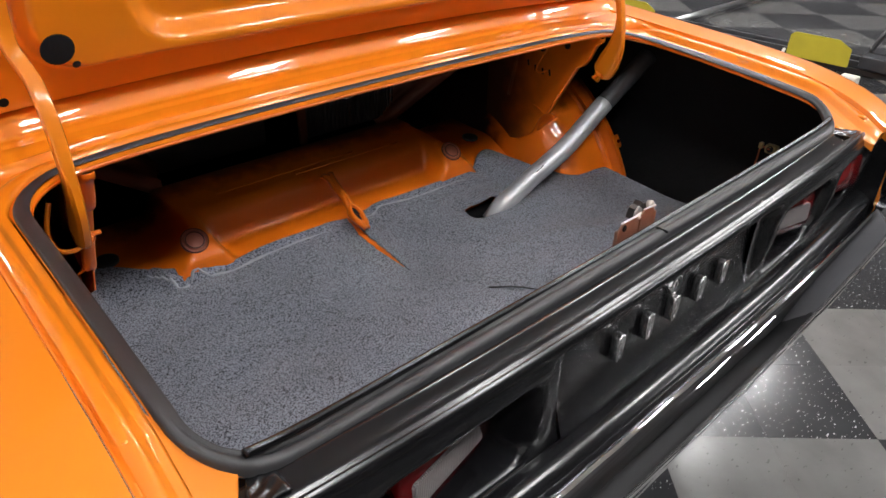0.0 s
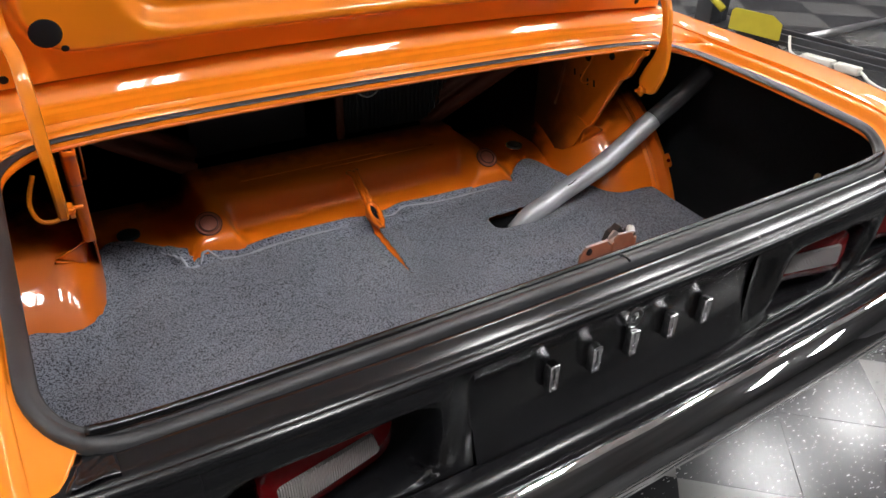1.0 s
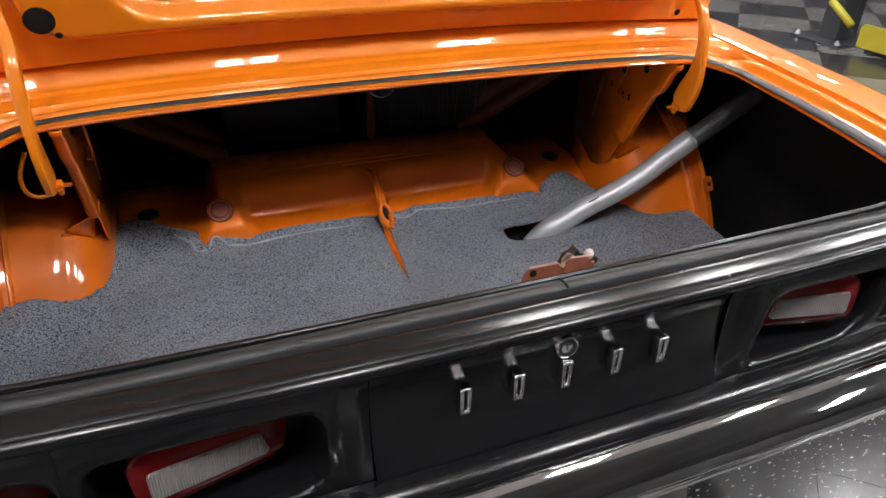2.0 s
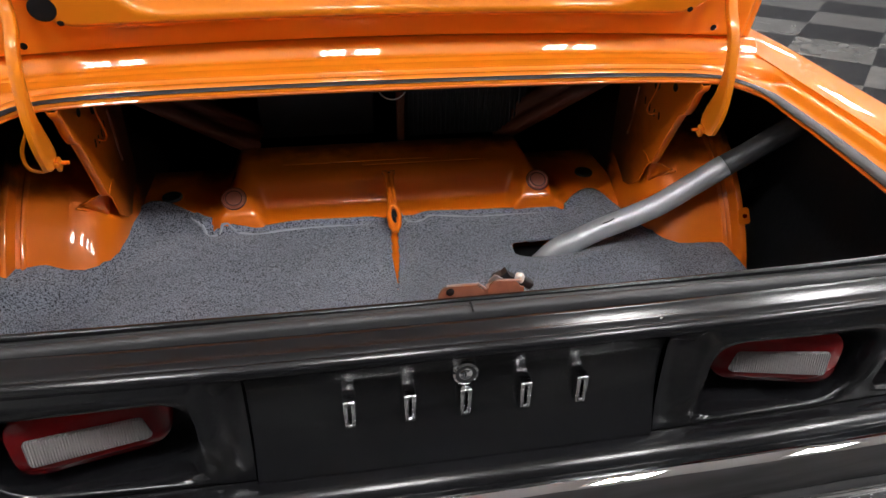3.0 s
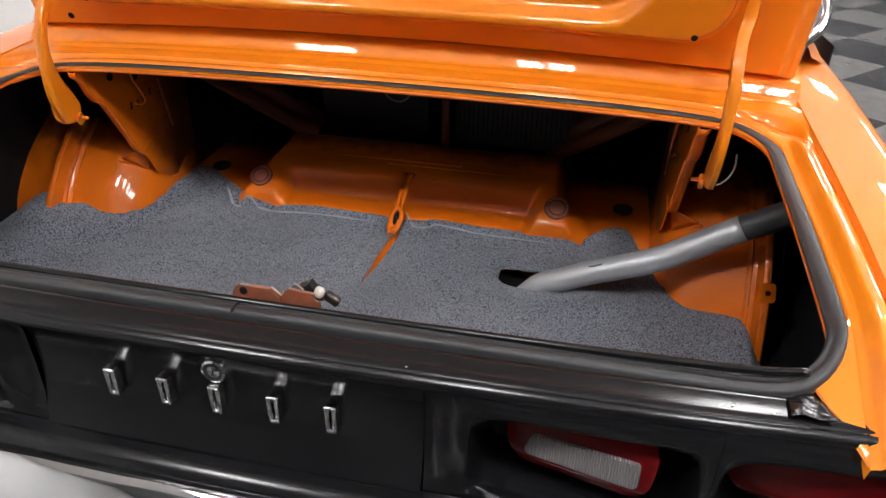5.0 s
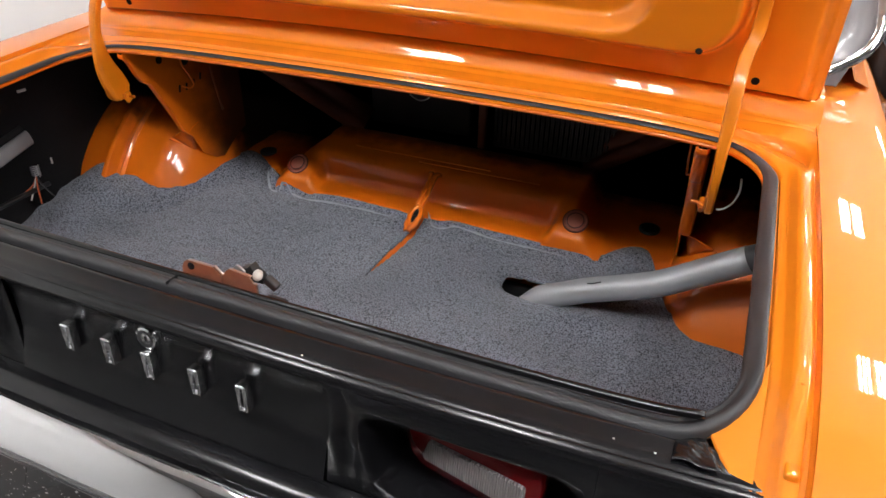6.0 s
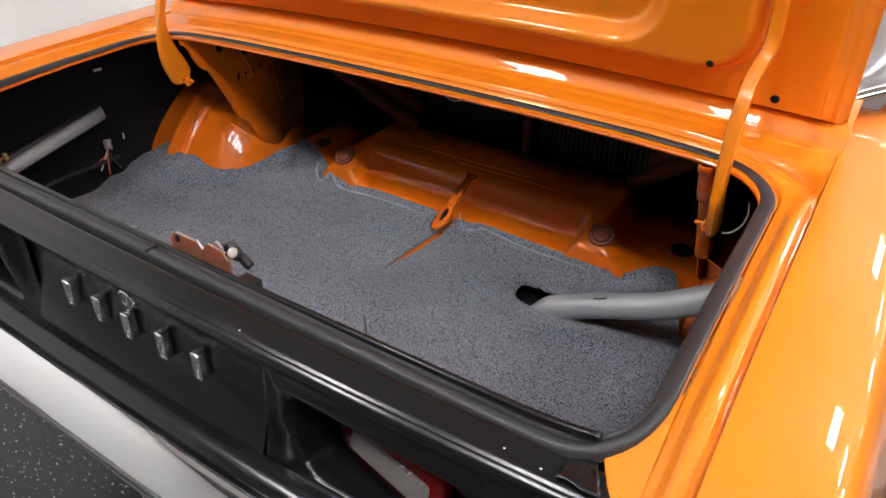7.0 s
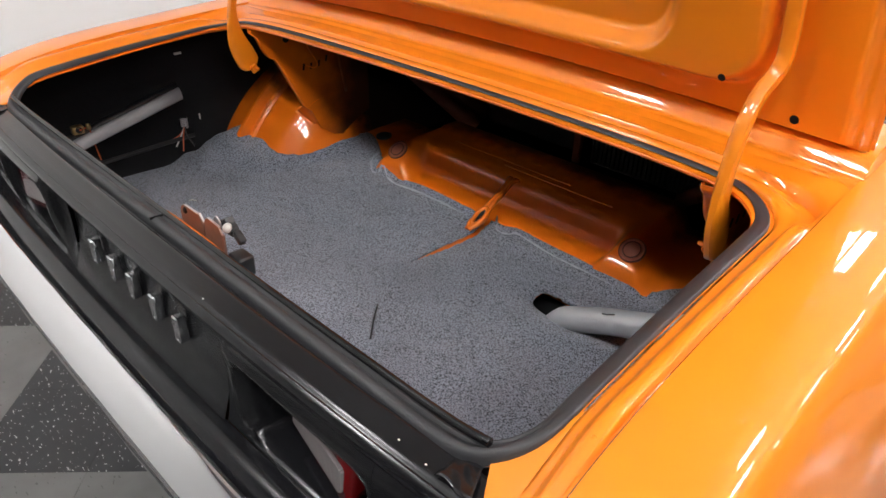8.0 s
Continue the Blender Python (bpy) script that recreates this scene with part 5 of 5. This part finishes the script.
first = strip_light()
first.matrix_basis = Matrix.Translation((0.07, 4.15, TOP))
for x in (-1.3, 0.07, 1.44, 2.81, 4.18, 5.55):
    for y in (-1.3, 1.5, 4.15, 6.8):
        if (x, y) not in ((0.07, 4.15), (-1.3, 1.5), (0.07, 1.5)):
            copy_thing(first, Matrix.Translation((x, y, TOP)))
for x in (5.56, 6.9):
    copy_thing(first, Matrix.Translation((x, -4.0, TOP)))

# car lift beyond the car: a post with its base plate, a low track and two guard plates
lift = thing("car_lift", (4.7, 2.4, 0), "grey two-post car lift with yellow guard plates on tiles", "car lift")
part("post", box_mesh((0.16, 0.18, 3.2), (4.76, 3.62, 1.61), 0.012), LIFT, lift, "dark grey enamelled post", smooth=False)
part("post_channel", box_mesh((0.10, 0.20, 3.1), (4.90, 3.66, 1.56), 0.010), LIFT, lift, smooth=False)
base = part("base_plate", box_mesh((0.62, 0.50, 0.014), (4.84, 3.62, 0.007), 0.003), LIFT, lift, "grey base plate", smooth=False)
for x, y in ((4.58, 3.42), (4.58, 3.82), (5.08, 3.42), (5.08, 3.82)):
    part("bolt", lathe_mesh([(0.022, 0.0), (0.022, 0.016), (0.012, 0.018), (0.012, 0.034), (0, 0.034)], (x, y, 0.014), (0, 0, 1), 6), ALU, base, "bright anchor bolt")
part("track", merge(box_mesh((0.22, 2.55, 0.035), (4.76, 1.95, 0.0175), 0.004), box_mesh((0.03, 2.55, 0.085), (4.68, 1.95, 0.0425), 0.004), box_mesh((0.03, 2.55, 0.085), (4.84, 1.95, 0.0425), 0.004)), LIFT, lift, "low black steel track", smooth=False)
part("arm", box_mesh((0.14, 0.45, 0.09), (4.66, 0.90, 0.10), 0.008), LIFT, lift, "black swing arm", smooth=False)
for y0, y1 in ((1.18, 1.62), (2.765, 3.25)):
    out = rounded([(y1, 0.050), (y1, 0.200), (y1 - 0.03, 0.225), (y0 + 0.10, 0.225), (y0 + 0.005, 0.175), (y0, 0.050)], 0.010, 4)
    part("guard_plate", prism_mesh(out, 0.008, (4.57, 0, 0), (0, 1, 0), (0, 0, 1), 0.001), YELLOW, lift, "yellow enamelled guard plate", smooth=False)
    part("guard_bracket", box_mesh((0.08, 0.06, 0.05), (4.628, (y0 + y1) / 2, 0.085), 0.004), LIFT, lift, smooth=False)
part("release_bar", tube_mesh([(4.60, 3.36, 0.18), (4.60, 3.60, 0.32)], 0.030, 12), YELLOW, lift, "yellow painted release bar")
hose = part("air_pipe", tube_mesh([(4.90, 2.75, 0.045), (5.6, 2.775, 0.045), (7.2, 2.80, 0.045)], 0.028, 14), ALU, None)
tagged(hose, "pale metal pipe lying across the tile floor", "pipe")
plug_box = thing("cable_connector", (4.32, 2.2, 0), "white plastic connector boxes on a pale cable", "connector")
for y0, y1, w in ((2.16, 2.40, 0.07), (1.96, 2.14, 0.055)):
    part("box", box_mesh((w, y1 - y0, 0.06), (4.35, (y0 + y1) / 2, 0.045), 0.010), WHITE_PLASTIC, plug_box)
part("cable", tube_mesh(curve_points([(4.60, 2.70, 0.10), (4.50, 2.60, 0.02), (4.40, 2.46, 0.02), (4.36, 2.40, 0.045), (4.35, 2.18, 0.045), (4.35, 1.97, 0.045), (4.28, 1.85, 0.02), (4.20, 1.70, 0.015), (4.26, 1.58, 0.015), (4.52, 1.62, 0.10)], 6), 0.011, 8), WHITE_PLASTIC, plug_box, "pale cable")
clamp = part("floor_clamp", box_mesh((0.08, 0.11, 0.07), (4.32, 1.07, 0.035), 0.010), WHITE_PLASTIC, None)
tagged(clamp, "small white plastic box lying on the tiles", "box")
cable = part("power_cable", tube_mesh(curve_points([(5.30, 1.26, 0.02), (5.34, 1.22, 0.16), (5.50, 1.16, 0.35), (5.8, 1.10, 0.55), (6.6, 1.0, 0.9), (7.2, 0.9, 1.2)], 6), 0.018, 10), RUBBER, None)
tagged(cable, "black rubber cable rising off the floor", "cable")

# ---- floor tiles: blocks of four alike, laid at an angle to the car ----
TA = radians(47)
ax_a, ax_b = Vector((math.cos(TA), math.sin(TA))), Vector((-math.sin(TA), math.cos(TA)))
KEY, SIZE = Vector((0.985, -0.225)), 0.305


def tile_mesh(name, material):
    bm = box_mesh((SIZE - 0.0004, SIZE - 0.0004, 0.006), (0, 0, -0.003), 0)
    bmesh.ops.bevel(bm, geom=[e for e in bm.edges if all(v.co.z > -0.001 for v in e.verts)], offset=0.0004, segments=1, affect="EDGES")
    me = bpy.data.meshes.new(name)
    bm.to_mesh(me)
    bm.free()
    me.materials.append(material)
    return me


tile_meshes = [tile_mesh("tile_dark", TILE_DARK), tile_mesh("tile_light", TILE_LIGHT)]
cells = []
for i in range(-60, 60):
    for j in range(-60, 60):
        p = KEY + ax_a * (i + 0.5) * SIZE + ax_b * (j + 0.5) * SIZE
        if X0 - 0.1 < p.x < X1 + 0.1 and Y0 - 0.1 < p.y < Y1 + 0.1:
            cells.append(((p - Vector((1.0, 0.2))).length, p, ((i // 2) + (j // 2)) % 2))
cells.sort(key=lambda c: c[0])
for d, p, light in cells[:300]:
    ob = new("tile", tile_meshes[light])
    ob.matrix_basis = Matrix.Translation((p.x, p.y, random.uniform(-0.0003, 0.0003))) @ Matrix.Rotation(TA, 4, "Z")
    ob.parent = floor
for light, name in ((0, "charcoal_tiles"), (1, "grey_tiles")):
    verts, faces = [], []
    h = SIZE / 2 - 0.0002
    for d, p, k in cells[300:]:
        if k == light:
            b = len(verts)
            for u, v in ((-h, -h), (h, -h), (h, h), (-h, h)):
                q = p + ax_a * u + ax_b * v
                verts.append((q.x, q.y, 0.0))
            for u, v in ((-h, -h), (h, -h), (h, h), (-h, h)):
                q = p + ax_a * u + ax_b * v
                verts.append((q.x, q.y, -0.005))
            faces.append((b, b + 1, b + 2, b + 3))
            for s in range(4):
                faces.append((b + s, b + 4 + s, b + 4 + (s + 1) % 4, b + (s + 1) % 4))
    me = bpy.data.meshes.new(name)
    me.from_pydata(verts, [], faces)
    me.materials.append(TILE_LIGHT if light else TILE_DARK)
    ob = new(name, me)
    ob.parent = floor
    tagged(ob, kind="stuff")
